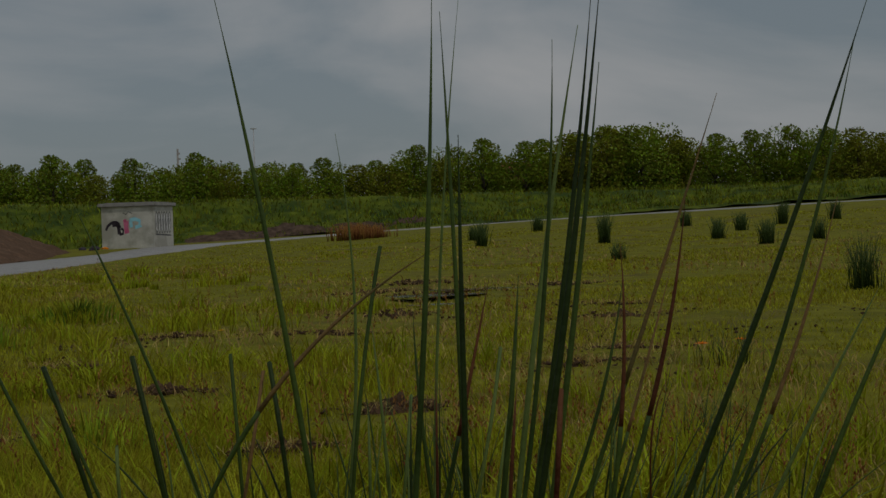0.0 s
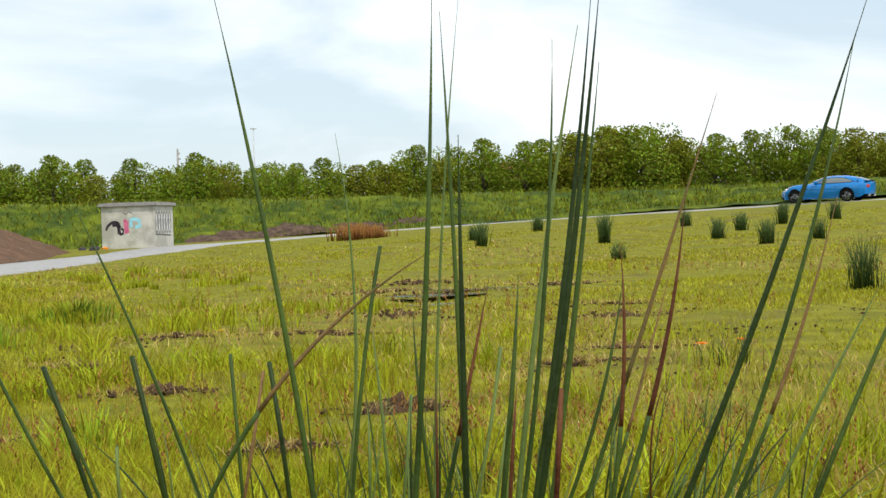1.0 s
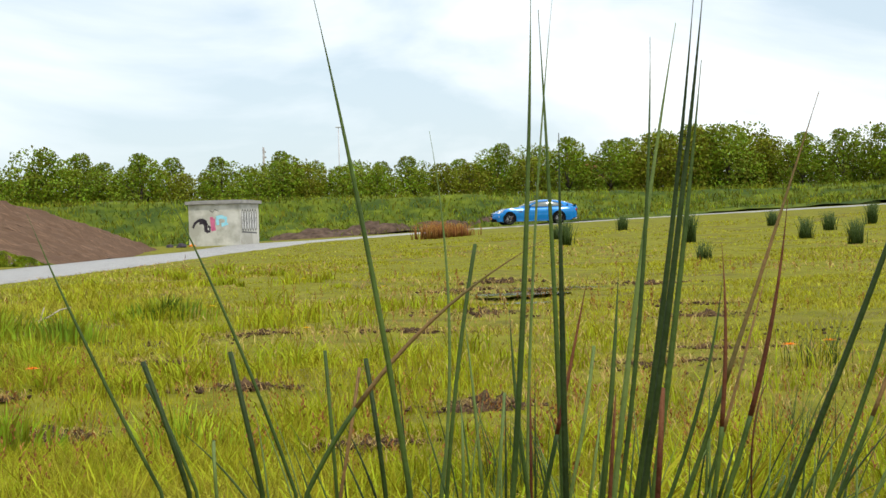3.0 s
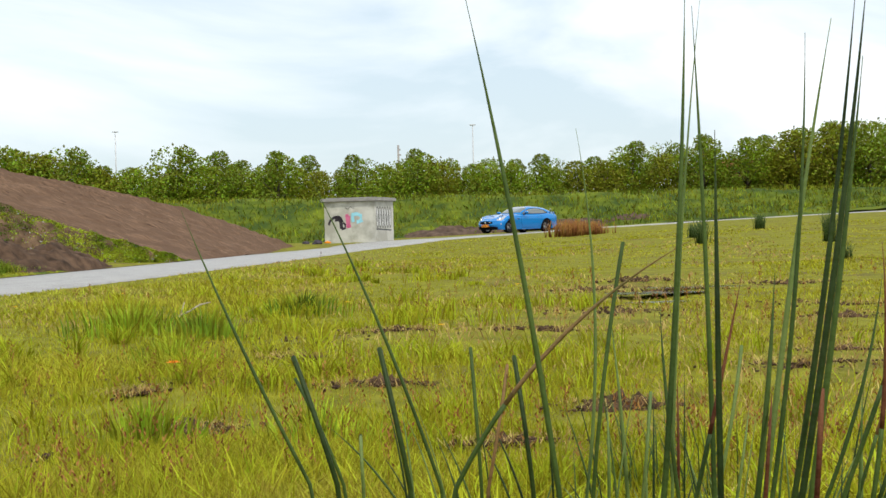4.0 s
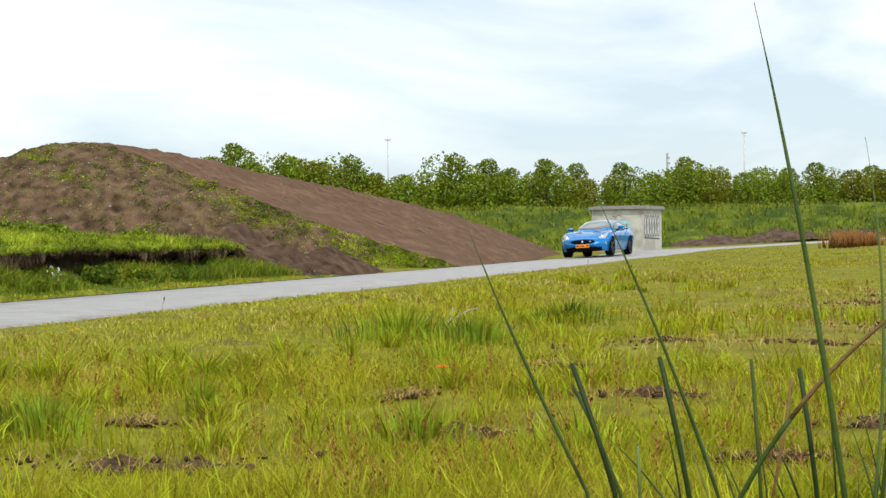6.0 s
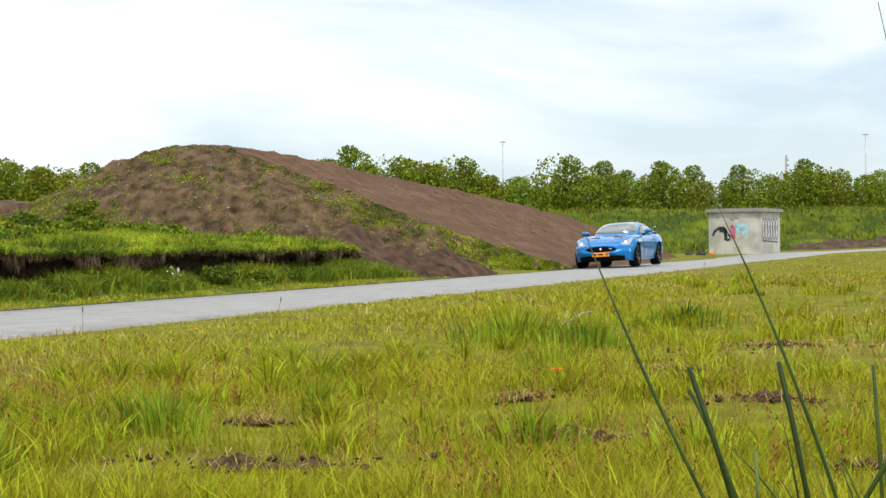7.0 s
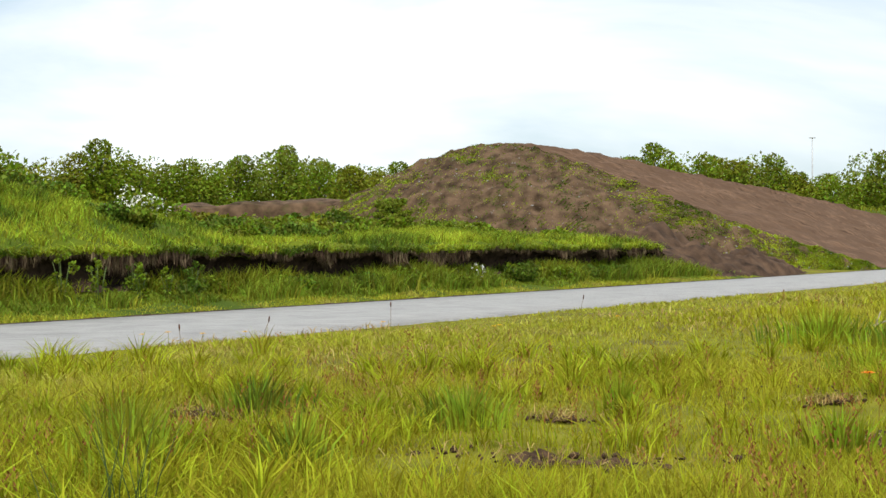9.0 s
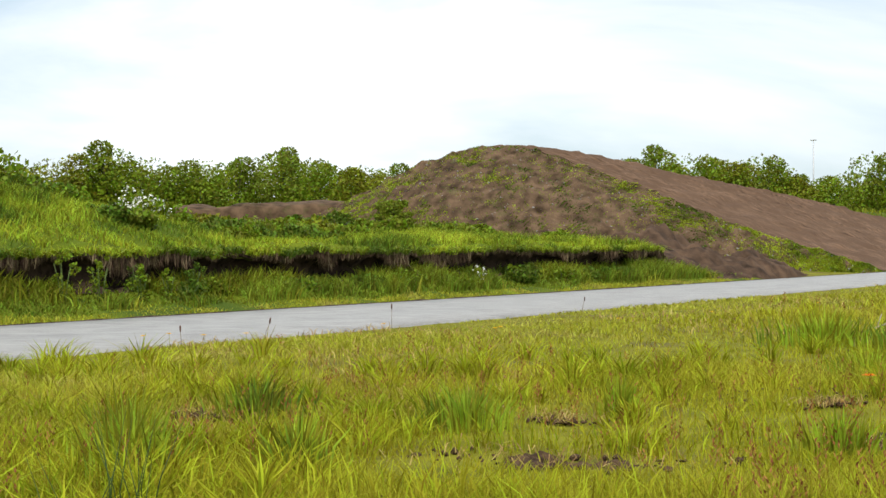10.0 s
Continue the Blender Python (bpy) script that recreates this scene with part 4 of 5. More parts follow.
def blades(name, x, y, z, height, width, lean, mat, label, category="grass", parent=None, toward=None):
    """One mesh of many bent blades, two faces each."""
    n = len(x)
    a, f = RNG.random(n) * 2 * np.pi, RNG.random(n) * 2 * np.pi
    if toward is not None:
        a = toward + RNG.normal(size=n) * 0.5
    base = np.stack([x, y, z - 0.015], 1)
    bend = np.stack([np.cos(a), np.sin(a), np.zeros(n)], 1) * (lean * height)[:, None]
    side = np.stack([np.cos(f), np.sin(f), np.zeros(n)], 1) * (width / 2)[:, None]
    up = np.array([0, 0, 1.0]) * height[:, None]
    mid = base + up * 0.55 + bend * 0.28
    tip = base + up * (1 - 0.25 * lean ** 2)[:, None] + bend
    v = np.stack([base - side * 0.8, base + side * 0.8, mid + side, mid - side, tip + side * 0.12, tip - side * 0.12], 1).reshape(-1, 3)
    k = np.arange(n)[:, None] * 6
    q = np.concatenate([k + np.array([[0, 1, 2, 3]]), k + np.array([[3, 2, 4, 5]])], 1).reshape(-1)
    me = bpy.data.meshes.new(name)
    me.vertices.add(n * 6)
    me.vertices.foreach_set("co", v.reshape(-1).astype(np.float32))
    me.loops.add(n * 8)
    me.loops.foreach_set("vertex_index", q.astype(np.int32))
    me.polygons.add(n * 2)
    me.polygons.foreach_set("loop_start", (np.arange(n * 2) * 4).astype(np.int32))
    me.update(calc_edges=True)
    me.materials.append(M[mat])
    ob = new(name, me)
    if parent:
        ob.parent = parent
        return ob
    return tagged(ob, label, category, kind="stuff")


def patches(x, y, scale, seed):
    """Soft noise from 0 to 1 at many places, from a few waves of many directions."""
    r = np.random.default_rng(seed)
    s = np.zeros_like(x)
    for k in range(14):
        a, f, p = r.random() * 2 * np.pi, scale * (0.5 + 1.6 * r.random()), r.random() * 6.28
        s += np.sin((x * np.cos(a) + y * np.sin(a)) * f + p)
    return 1 / (1 + np.exp(-s * 0.55))


# bare spots: place, radius along x and y
BARE = [(2.9, 7.6, 0.5, 0.2), (3.6, 8.6, 0.6, 0.25), (1.6, 6.3, 0.4, 0.18), (5.6, 13.6, 0.8, 0.35), (5.2, 19.5, 0.9, 0.6), (6.5, 17.5, 0.9, 0.5), (0.9, 5.2, 0.3, 0.12), (-0.5, 7.5, 0.18, 0.12), (-1.30, 5.25, 0.75, 0.34), (-1.62, 6.55, 0.20, 0.16), (0.68, 7.3, 0.45, 0.25), (4.13, 17.9, 0.7, 0.6), (4.6, 16.2, 1.3, 0.7), (3.3, 13.0, 0.8, 0.5),
        (2.2, 10.6, 0.7, 0.3), (0.35, 9.4, 0.3, 0.2), (-0.2, 6.2, 0.3, 0.15), (4.9, 11.8, 0.9, 0.4), (-3.1, 6.1, 0.25, 0.15), (1.2, 11.4, 0.4, 0.2)]


def field_points(n, r0, r1, bare=True):
    th = RNG.uniform(radians(-35), radians(38), n)
    r = r0 * (r1 / r0) ** RNG.random(n)
    x, y = -r * np.sin(th), r * np.cos(th)
    d = np.stack([x - ROAD_O.x, y - ROAD_O.y], 1)
    off = d @ np.array(ROAD_N)
    gap = np.full(n, 9.0)
    far = y > 48
    if far.any():
        gap[far] = np.sqrt(((np.stack([x[far], y[far]], 1)[:, None, :] - CENTRE_XY[None]) ** 2).sum(2)).min(1)
    keep = (gap > 2.15) & ((off < -0.02 + 0.1 * np.sin(y * 3)) | far)
    hill = (off > 0) & far & (x < 9)
    keep &= ~hill
    if bare:
        for bx, by, rx, ry in BARE:
            keep &= ((x - bx) / rx) ** 2 + ((y - by) / ry) ** 2 > 0.55 * RNG.random(n) ** 0.6
    return x[keep], y[keep], r[keep]


def meadow():
    x, y, r = field_points(460000, 2.6, 62)
    p = patches(x, y, 0.9, 5)
    keep = RNG.random(len(x)) < np.where(x > 0.5, 0.16 + 0.84 * p, 0.32 + 0.68 * p)
    x, y, r, p = x[keep], y[keep], r[keep], p[keep]
    h = (0.036 + 0.062 * p) * (0.6 + 0.8 * RNG.random(len(x)))
    h *= np.clip(1.15 - 0.28 * np.clip(x, 0, 2), 0.55, 1.15)
    h *= 0.5 + 0.5 * np.clip((-0.1 - ((x - ROAD_O.x) * ROAD_N.x + (y - ROAD_O.y) * ROAD_N.y)) / 2.0, 0, 1)
    for bx, by, rx, ry in BARE:
        d = np.hypot((x - bx * 0.94) / (rx + 0.15), (y - by * 0.94) / (ry + 0.35))
        h *= np.clip(0.5 + 0.5 * (d - 0.6) / 0.5, 0.5, 1)
    inner = -((x - ROAD_O.x) * ROAD_N.x + (y - ROAD_O.y) * ROAD_N.y)
    mown = (inner + 0.5 * np.sin(y * 0.9) + 0.6 * RNG.normal(size=len(x)) < 2.6) & (y < 60)
    k = ~mown
    blades("meadow_grass", x[k], y[k], lay(x, y)[k], h[k], (0.0038 * np.maximum(1, r / 5.5))[k], RNG.uniform(0.15, 0.9, k.sum()), "blade", "short yellow-green meadow grass")
    k = mown
    blades("verge_grass", x[k], y[k], lay(x, y)[k], np.maximum(h[k] * 0.9, 0.026), (0.0046 * np.maximum(1, r / 5.5))[k], RNG.uniform(0.2, 1.2, k.sum()), "mown_blade", "short mown grass in a strip beside the track")
    # the same grass beside and behind the camera
    th, r = RNG.uniform(radians(-180), radians(180), 52000), 0.35 + 11 * RNG.random(52000) ** 0.6
    k = (np.abs(th) > radians(36)) | (r < 2.6)
    x, y, r = (-r * np.sin(th))[k], (r * np.cos(th))[k], r[k]
    k = (x - ROAD_O.x) * ROAD_N.x + (y - ROAD_O.y) * ROAD_N.y < -0.2
    x, y, r = x[k], y[k], r[k]
    blades("grass_around", x, y, np.array([ground_z(float(a), float(b)) for a, b in zip(x, y)]), RNG.uniform(0.03, 0.09, len(x)), np.full(len(x), 0.006), RNG.uniform(0.15, 0.9, len(x)), "blade", "short yellow-green meadow grass")
    # tall tufts
    x, y, r = field_points(1500, 3.0, 34)
    p = patches(x, y, 0.6, 9)
    near = (x - ROAD_O.x) * ROAD_N.x + (y - ROAD_O.y) * ROAD_N.y
    keep = (p > 0.42) & (RNG.random(len(x)) < 0.85) & (x < 2.5 + 2 * RNG.random(len(x))) & (near < -2.0 * RNG.random(len(x)) - 2.0)
    for bx, by, rx, ry in BARE:
        keep &= np.hypot((x - bx * 0.93) / (rx + 0.25), (y - by * 0.93) / (ry + 0.35)) > 1.0
    cx, cy, cr = x[keep], y[keep], r[keep]
    n = 52
    rad = RNG.uniform(0.04, 0.13, len(cx))
    x = np.repeat(cx, n) + RNG.normal(size=len(cx) * n) * np.repeat(rad, n)
    y = np.repeat(cy, n) + RNG.normal(size=len(cx) * n) * np.repeat(rad, n)
    h = np.repeat(RNG.uniform(0.09, 0.21, len(cx)), n) * RNG.uniform(0.55, 1.15, len(x))
    ok = np.array([road_sn(a, b)[1] < -0.15 for a, b in zip(x, y)])
    blades("grass_tufts", x[ok], y[ok], lay(x[ok], y[ok]), h[ok], (0.0055 * np.maximum(1, np.repeat(cr, n) / 6.5))[ok], RNG.uniform(0.15, 0.75, ok.sum()), "lush_blade", "tall fresh green grass tufts in the meadow")
    # bold clumps close by, leaning outwards
    x, y, r = field_points(520, 3.3, 11)
    p = patches(x, y, 0.8, 41)
    keep = (p > 0.35) & (x < 1.6 + 1.5 * RNG.random(len(x)))
    for bx, by, rx, ry in BARE:
        keep &= np.hypot((x - bx * 0.93) / (rx + 0.2), (y - by * 0.93) / (ry + 0.35)) > 1.0
    cx, cy = x[keep], y[keep]
    n = 60
    a, q = RNG.random(len(cx) * n) * 2 * np.pi, np.abs(RNG.normal(size=len(cx) * n))
    rad = np.repeat(RNG.uniform(0.03, 0.09, len(cx)), n) * q
    x, y = np.repeat(cx, n) + rad * np.cos(a), np.repeat(cy, n) + rad * np.sin(a)
    h = np.repeat(RNG.uniform(0.10, 0.24, len(cx)), n) * RNG.uniform(0.5, 1.1, len(x))
    blades("grass_clumps", x, y, lay(x, y), h, RNG.uniform(0.005, 0.011, len(x)), np.clip(0.25 + 0.35 * q + 0.3 * RNG.random(len(x)), 0.1, 1.2), "lush_blade", "bold tufts of broad fresh green grass", toward=a)
    # dry blades
    x, y, r = field_points(42000, 2.8, 45)
    keep = patches(x, y, 0.7, 17) > 0.55
    x, y, r = x[keep], y[keep], r[keep]
    blades("dry_grass", x, y, lay(x, y), RNG.uniform(0.04, 0.11, len(x)), 0.004 * np.maximum(1, r / 5.5), RNG.uniform(0.4, 1.3, len(x)), "dry_blade", "dry straw-coloured grass blades between the green")
    # straw lying on the bare soil
    x = np.concatenate([bx + RNG.normal(size=150) * rx * 0.5 for bx, by, rx, ry in BARE])
    y = np.concatenate([by + RNG.normal(size=150) * ry * 0.5 for bx, by, rx, ry in BARE])
    blades("loose_straw", x, y, lay(x, y) + 0.03, RNG.uniform(0.02, 0.07, len(x)), 0.004 * np.maximum(1, y / 7), RNG.uniform(1.0, 1.9, len(x)), "dry_blade", "loose brown straw lying on the bare soil", "straw")
    # reddish sorrel stalks
    x, y, r = field_points(1700, 4.0, 26)
    keep = ((patches(x, y, 0.55, 23) > 0.55) | ((x < -1.6) & (y < 9) & (patches(x, y, 1.4, 29) > 0.45))) & ((x - ROAD_O.x) * ROAD_N.x + (y - ROAD_O.y) * ROAD_N.y < -1.6 - 2.5 * RNG.random(len(x)))
    cx, cy, cr = x[keep], y[keep], r[keep]
    n = 13
    k = np.arange(len(cx) * n) % n
    x, y = np.repeat(cx, n), np.repeat(cy, n)
    top = np.repeat(RNG.uniform(0.10, 0.25, len(cx)), n)
    z = lay(x, y) + np.where(k == 0, 0, top * (0.55 + 0.036 * k))
    h = np.where(k == 0, top, 0.014)
    blades("sorrel_stalks", x + np.where(k == 0, 0, RNG.normal(size=len(x)) * 0.008), y, z, h, np.where(k == 0, 0.0022, 0.006) * np.maximum(1, np.repeat(cr, n) / 8), np.where(k == 0, 0.15, 0.7), "sorrel", "thin reddish brown sorrel stalks in seed", "wild plants")


meadow()


def bank_z(s, n):
    prof = [p for q in bank_profile(s) for p in q]
    return float(np.interp(n, [p[0] for p in prof], [p[1] for p in prof]))


def bank_grass():
    n = 140000
    s, off = RNG.uniform(8, 35.5, n), np.where(RNG.random(n) < 0.22, RNG.uniform(3.98, 5.35, n), RNG.uniform(5.45, 12.0, n))
    ss, nn = np.linspace(7, 37, 241), np.linspace(3.7, 18, 287)
    table = np.array([[bank_z(float(a), float(b)) for b in nn] for a in ss])
    i, j = ((s - 7) / 30 * 240).astype(int), ((off - 3.7) / 14.3 * 286).astype(int)
    z = table[np.clip(i, 0, 240), np.clip(j, 0, 286)]
    x, y = ROAD_O.x + s * ROAD_U.x + off * ROAD_N.x, ROAD_O.y + s * ROAD_U.y + off * ROAD_N.y
    p = patches(x, y, 1.1, 31)
    h = (0.08 + 0.16 * p) * RNG.uniform(0.6, 1.3, n) * np.where(off < 4.5, 0.35, np.where(off < 5.4, 0.5 + 0.9 * (patches(x, y, 2.4, 77) > 0.55), 1))
    # blades under the lip take a darker colour that stands for its shade
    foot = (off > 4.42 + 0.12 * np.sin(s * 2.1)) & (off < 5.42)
    for k, mat, name, label in ((off >= 5.42, "bank_blade", "bank_grass", "dense fresh green grass on the bank"), (foot, "shaded_blade", "ditch_grass", "rank grass below the soil edge, darkened for the shade of the lip"),
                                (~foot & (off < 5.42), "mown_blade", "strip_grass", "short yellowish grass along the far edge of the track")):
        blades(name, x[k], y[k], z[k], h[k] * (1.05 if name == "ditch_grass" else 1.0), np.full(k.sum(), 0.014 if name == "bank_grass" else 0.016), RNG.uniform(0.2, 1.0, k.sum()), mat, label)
    # taller rank growth in the lee of the soil edge
    n = 9000
    s, off = RNG.uniform(8, 34, n), 5.5 - np.abs(RNG.normal(size=n)) * 0.28
    x, y = ROAD_O.x + s * ROAD_U.x + off * ROAD_N.x, ROAD_O.y + s * ROAD_U.y + off * ROAD_N.y
    p = patches(x, y, 1.9, 57)
    k = (p > 0.4) & (off > 4.5)
    i, j = ((s - 7) / 30 * 240).astype(int), ((off - 3.7) / 14.3 * 286).astype(int)
    z = np.minimum(table[np.clip(i, 0, 240), np.clip(j, 0, 286)], 0.2)
    blades("verge_weeds", x[k], y[k], z[k], (RNG.uniform(0.12, 0.30, n) * (0.5 + 0.9 * p))[k], np.full(k.sum(), 0.02), RNG.uniform(0.2, 0.9, k.sum()), "nettle", "rank green weeds at the foot of the soil edge", "weeds")
    # roots and dead grass that hang over the soil edge
    n = 22000
    s = RNG.uniform(8, 33, n)
    w = np.array([bank_profile(float(a))[2][0] for a in s])
    off, z = w[:, 0] - RNG.uniform(-0.02, 0.05, n), w[:, 1]
    x, y = ROAD_O.x + s * ROAD_U.x + off * ROAD_N.x, ROAD_O.y + s * ROAD_U.y + off * ROAD_N.y
    k = RNG.random(n) < 0.55
    blades("hanging_roots", x[k], y[k], z[k] + 0.03, -RNG.uniform(0.04, 0.15, k.sum()) * (0.5 + 1.9 * patches(x[k], y[k], 3.0, 91) ** 2), np.full(k.sum(), 0.014), RNG.uniform(-0.5, 0.2, k.sum()), "root", "brown roots and dead grass hanging over the soil edge")
    blades("edge_grass", x[~k], y[~k], z[~k], RNG.uniform(0.05, 0.22, (~k).sum()), np.full((~k).sum(), 0.016), RNG.uniform(0.6, 1.9, (~k).sum()), "bank_blade", "green grass along the top of the soil edge")


bank_grass()


def far_grass():
    line = spline(FAR_BANK, 0.5)
    pts, h = [], []
    rng = random.Random(8)
    for k in range(38000):
        i = rng.randrange(1, len(line) - 1)
        p = line[i]
        d = (line[i + 1] - line[i - 1]).normalized()
        n = rng.uniform(-7.6, 1.5)
        b = rise(p.x, p.y)
        hh = 2.65
        z = float(np.interp(n, [-8.5, -7.0, -4.0, -1.0, 0.8, 4], [b - 0.1, b + 0.1, b * 0.5 + 1.1, hh - 0.15, hh, hh]))
        pts.append((p.x - d.y * n + rng.uniform(-.4, .4), p.y + d.x * n + rng.uniform(-.4, .4), z - 0.05))
        h.append(rng.uniform(0.14, 0.40))
    a = np.array(pts)
    blades("embankment_grass", a[:, 0], a[:, 1], a[:, 2], np.array(h), np.full(len(a), 0.065), RNG.uniform(0.2, 0.9, len(a)), "nettle", "tall green grass and nettles on the far embankment")


far_grass()


def hill_weeds():
    """Low weeds on the hill's flank, thickest along the ramp's edge."""
    flank = [[Vector((f[0], f[1], -0.15)), Vector(a).lerp(Vector((f[0], f[1], -0.15)), 0.5) + Vector((0, 0, 0.12 * a[2])), Vector(a)] for a, b, f in HILL]
    rows = [refine(r, (20, 20)) for r in loft_sections(flank, 30)]
    rng = random.Random(12)
    pts = []
    while len(pts) < 75000:
        i, j = rng.randrange(len(rows) - 1), rng.randrange(40)
        u, v = i / len(rows), j / 40
        p = rows[i][j].lerp(rows[i + 1][j + 1], rng.random())
        k = 0.5 + 0.5 * fbm(p.x * 0.75, p.y * 0.75, p.z * 0.9, 3)
        edge = math.exp(-((v - 0.93) / 0.09) ** 2) * smooth(0.45, 0.6, u) + 0.9 * smooth(0.66, 0.8, u) * smooth(0.35, 0.6, v) * (1 - smooth(0.88, 0.96, v))
        k += 0.18 * fbm(p.x * 3.1, p.y * 3.1, p.z * 3.1, 2)
        if rng.random() < smooth(0.46, 0.80, k) * 0.8 + edge * 0.3 + 0.05 + (0.5 if u < 0.28 and 0.15 < v < 0.8 and k > 0.35 else 0):
            pts.append((p.x, p.y, p.z + 0.10 * fbm(p.x * 2.3, p.y * 2.3, p.z) - 0.01))
    a = np.array(pts)
    blades("hill_weeds", a[:, 0], a[:, 1], a[:, 2], RNG.uniform(0.03, 0.09, len(a)), RNG.uniform(0.014, 0.034, len(a)), RNG.uniform(0.3, 1.2, len(a)), "bank_blade", "low green weeds scattered over the hill's flank", "weeds")
    # stones and clods lying on the flank
    v, f = [], []
    for _ in range(1700):
        i, j = rng.randrange(len(rows) - 1), rng.randrange(40)
        p = rows[i][j].lerp(rows[i + 1][j + 1], rng.random())
        r = 0.010 + 0.035 * rng.random() ** 4
        k = len(v)
        z = p.z + 0.10 * fbm(p.x * 2.3, p.y * 2.3, p.z)
        v += [(p.x + dx * r * rng.uniform(0.6, 1.4), p.y + dy * r * rng.uniform(0.6, 1.4), z + dz * r * rng.uniform(0.5, 1.1)) for dx, dy, dz in ((1, 0, 0), (0, 1, 0), (-1, 0, 0), (0, -1, 0), (0, 0, 1), (0, 0, -1))]
        f += [(k, k + 1, k + 4), (k + 1, k + 2, k + 4), (k + 2, k + 3, k + 4), (k + 3, k, k + 4), (k + 1, k, k + 5), (k + 2, k + 1, k + 5), (k + 3, k + 2, k + 5), (k, k + 3, k + 5)]
    me = bpy.data.meshes.new("hill_stones")
    me.from_pydata(v, [], f)
    me.materials.append(M["roof_slab"])
    tagged(new("hill_stones", me), "small pale stones and clods on the hill's flank", "stones", kind="stuff")


hill_weeds()


# ---------------------------------------------------------------- smaller things of the field
def clods(places, rng):
    """Small broken lumps of soil at the given (x, y, size) places, as arrays."""
    bm = bmesh.new()
    bmesh.ops.create_icosphere(bm, subdivisions=1, radius=1.0)
    ball = np.array([v.co[:] for v in bm.verts])
    face = np.array([[v.index for v in f.verts] for f in bm.faces])
    bm.free()
    v, f = [], []
    for k, (x, y, r) in enumerate(places):
        p = ball * rng.uniform(0.55, 1.35, (len(ball), 1)) * r * rng.uniform(0.6, 1.4, 3)
        p[:, 2] *= 0.7
        v.append(p + np.array([x, y, ground_z(x, y) + 0.012 + 0.25 * r]))
        f.append(face + k * len(ball))
    return np.concatenate(v), np.concatenate(f)


for k, (bx, by, rx, ry) in enumerate(BARE):
    heap("soil_patch", bx, by, rx * (0.62 if by < 7 else 0.28), ry * (0.75 if by < 7 else 0.36), 0.064 + 0.006 * (k % 3), 10 * (k % 4), "clod", "bare clods of dark soil in the meadow", k, "soil", amp=0.55, cells=(44, 30), power=0.6)


x, y, r = field_points(6500, 3.8, 16)
keep = (patches(x, y, 1.5, 63) > 0.80) & (x > -3)
rng = np.random.default_rng(9)
v, f = clods([(a, b, (0.004 + 0.010 * rng.random()) * max(1, b / 8)) for a, b in zip(x[keep], y[keep])]
          + [(bx + rx * 0.36 * a, by + ry * 0.36 * b, (0.005 + 0.014 * c ** 3) * max(1, by / 11)) for bx, by, rx, ry in BARE for a, b, c in zip(rng.normal(size=130), rng.normal(size=130), rng.random(130))], rng)
tagged(from_arrays("loose_clods", v, f, "clod", None, shade=False), "small loose clods of brown soil among the grass", "soil", kind="stuff")


def make_puddle(cx, cy, lx, ly):
    bm = bmesh.new()
    ring = [bm.verts.new((cx + lx * math.cos(a) * (1 + 0.3 * fbm(math.cos(a), math.sin(a), cx)), cy + ly * math.sin(a) * (1 + 0.3 * fbm(math.cos(a), math.sin(a), cy)), ground_z(cx, cy) + 0.035)) for a in (2 * math.pi * k / 40 for k in range(40))]
    bm.faces.new(ring)
    tagged(part("puddle", bm, "puddle", shade=False), "shallow puddle of dark water among bare soil", "puddle", group="puddles")


make_puddle(4.35, 15.6, 0.55, 0.28)
make_puddle(5.1, 16.6, 0.6, 0.22)
make_puddle(4.0, 14.2, 0.35, 0.15)


def make_rush_tuft(x, y, h, n, seed, mat="rush", base=0.07, label="dark green tuft of rushes standing in the meadow"):
    rng = random.Random(seed)
    bm = bmesh.new()
    z = ground_z(x, y)
    for _ in range(n):
        a, l = rng.uniform(0, 6.28), rng.uniform(0.05, 0.38)
        hh = h * rng.uniform(0.55, 1.05)
        b = Vector((rng.gauss(0, base), rng.gauss(0, base), -0.03))
        tip = b + Vector((math.cos(a) * l * hh, math.sin(a) * l * hh, hh))
        mid = b.lerp(tip, 0.5) - Vector((math.cos(a), math.sin(a), 0)) * 0.06 * hh
        w = 0.0022 * max(1.0, math.hypot(x, y) / 8)
        tube(bm, [b, mid, tip], [w, w * 0.8, w * 0.2], 4)
    ob = new("rush_tuft")
    ob.location = (x, y, z)
    tagged(part("tuft_foliage", bm, mat, ob), kind="stuff")
    tagged(ob, label, "rushes", group="rush tufts")


for k, (x, y, h, n) in enumerate(((8.5, 13.9, 0.62, 150), (16.5, 31, 0.6, 150), (24.0, 44, 0.75, 140), (15.0, 37, 0.85, 120), (12.6, 40, 0.7, 130), (18.5, 52, 0.6, 130),
                                  (17.5, 35.5, 0.6, 120), (21.0, 41, 0.6, 120), (22.0, 47, 0.55, 100), (14.2, 46, 0.5, 100), (10.8, 26, 0.4, 60), (26.5, 45, 0.7, 120), (19, 33, 0.55, 90),
                                  (-2.0, 3.45, 0.42, 16), (3.6, 7.2, 0.3, 40), (1.1, 3.9, 0.34, 30), (2.2, 4.6, 0.3, 30))):
    make_rush_tuft(x, y, h, n, 40 + k)
make_rush_tuft(13.0, 58.0, 0.7, 300, 77, "sorrel", 0.38, "dry reddish brown dock clump beside the track")
make_rush_tuft(13.9, 58.4, 0.55, 220, 78, "sorrel", 0.32, "dry reddish brown dock clump beside the track")


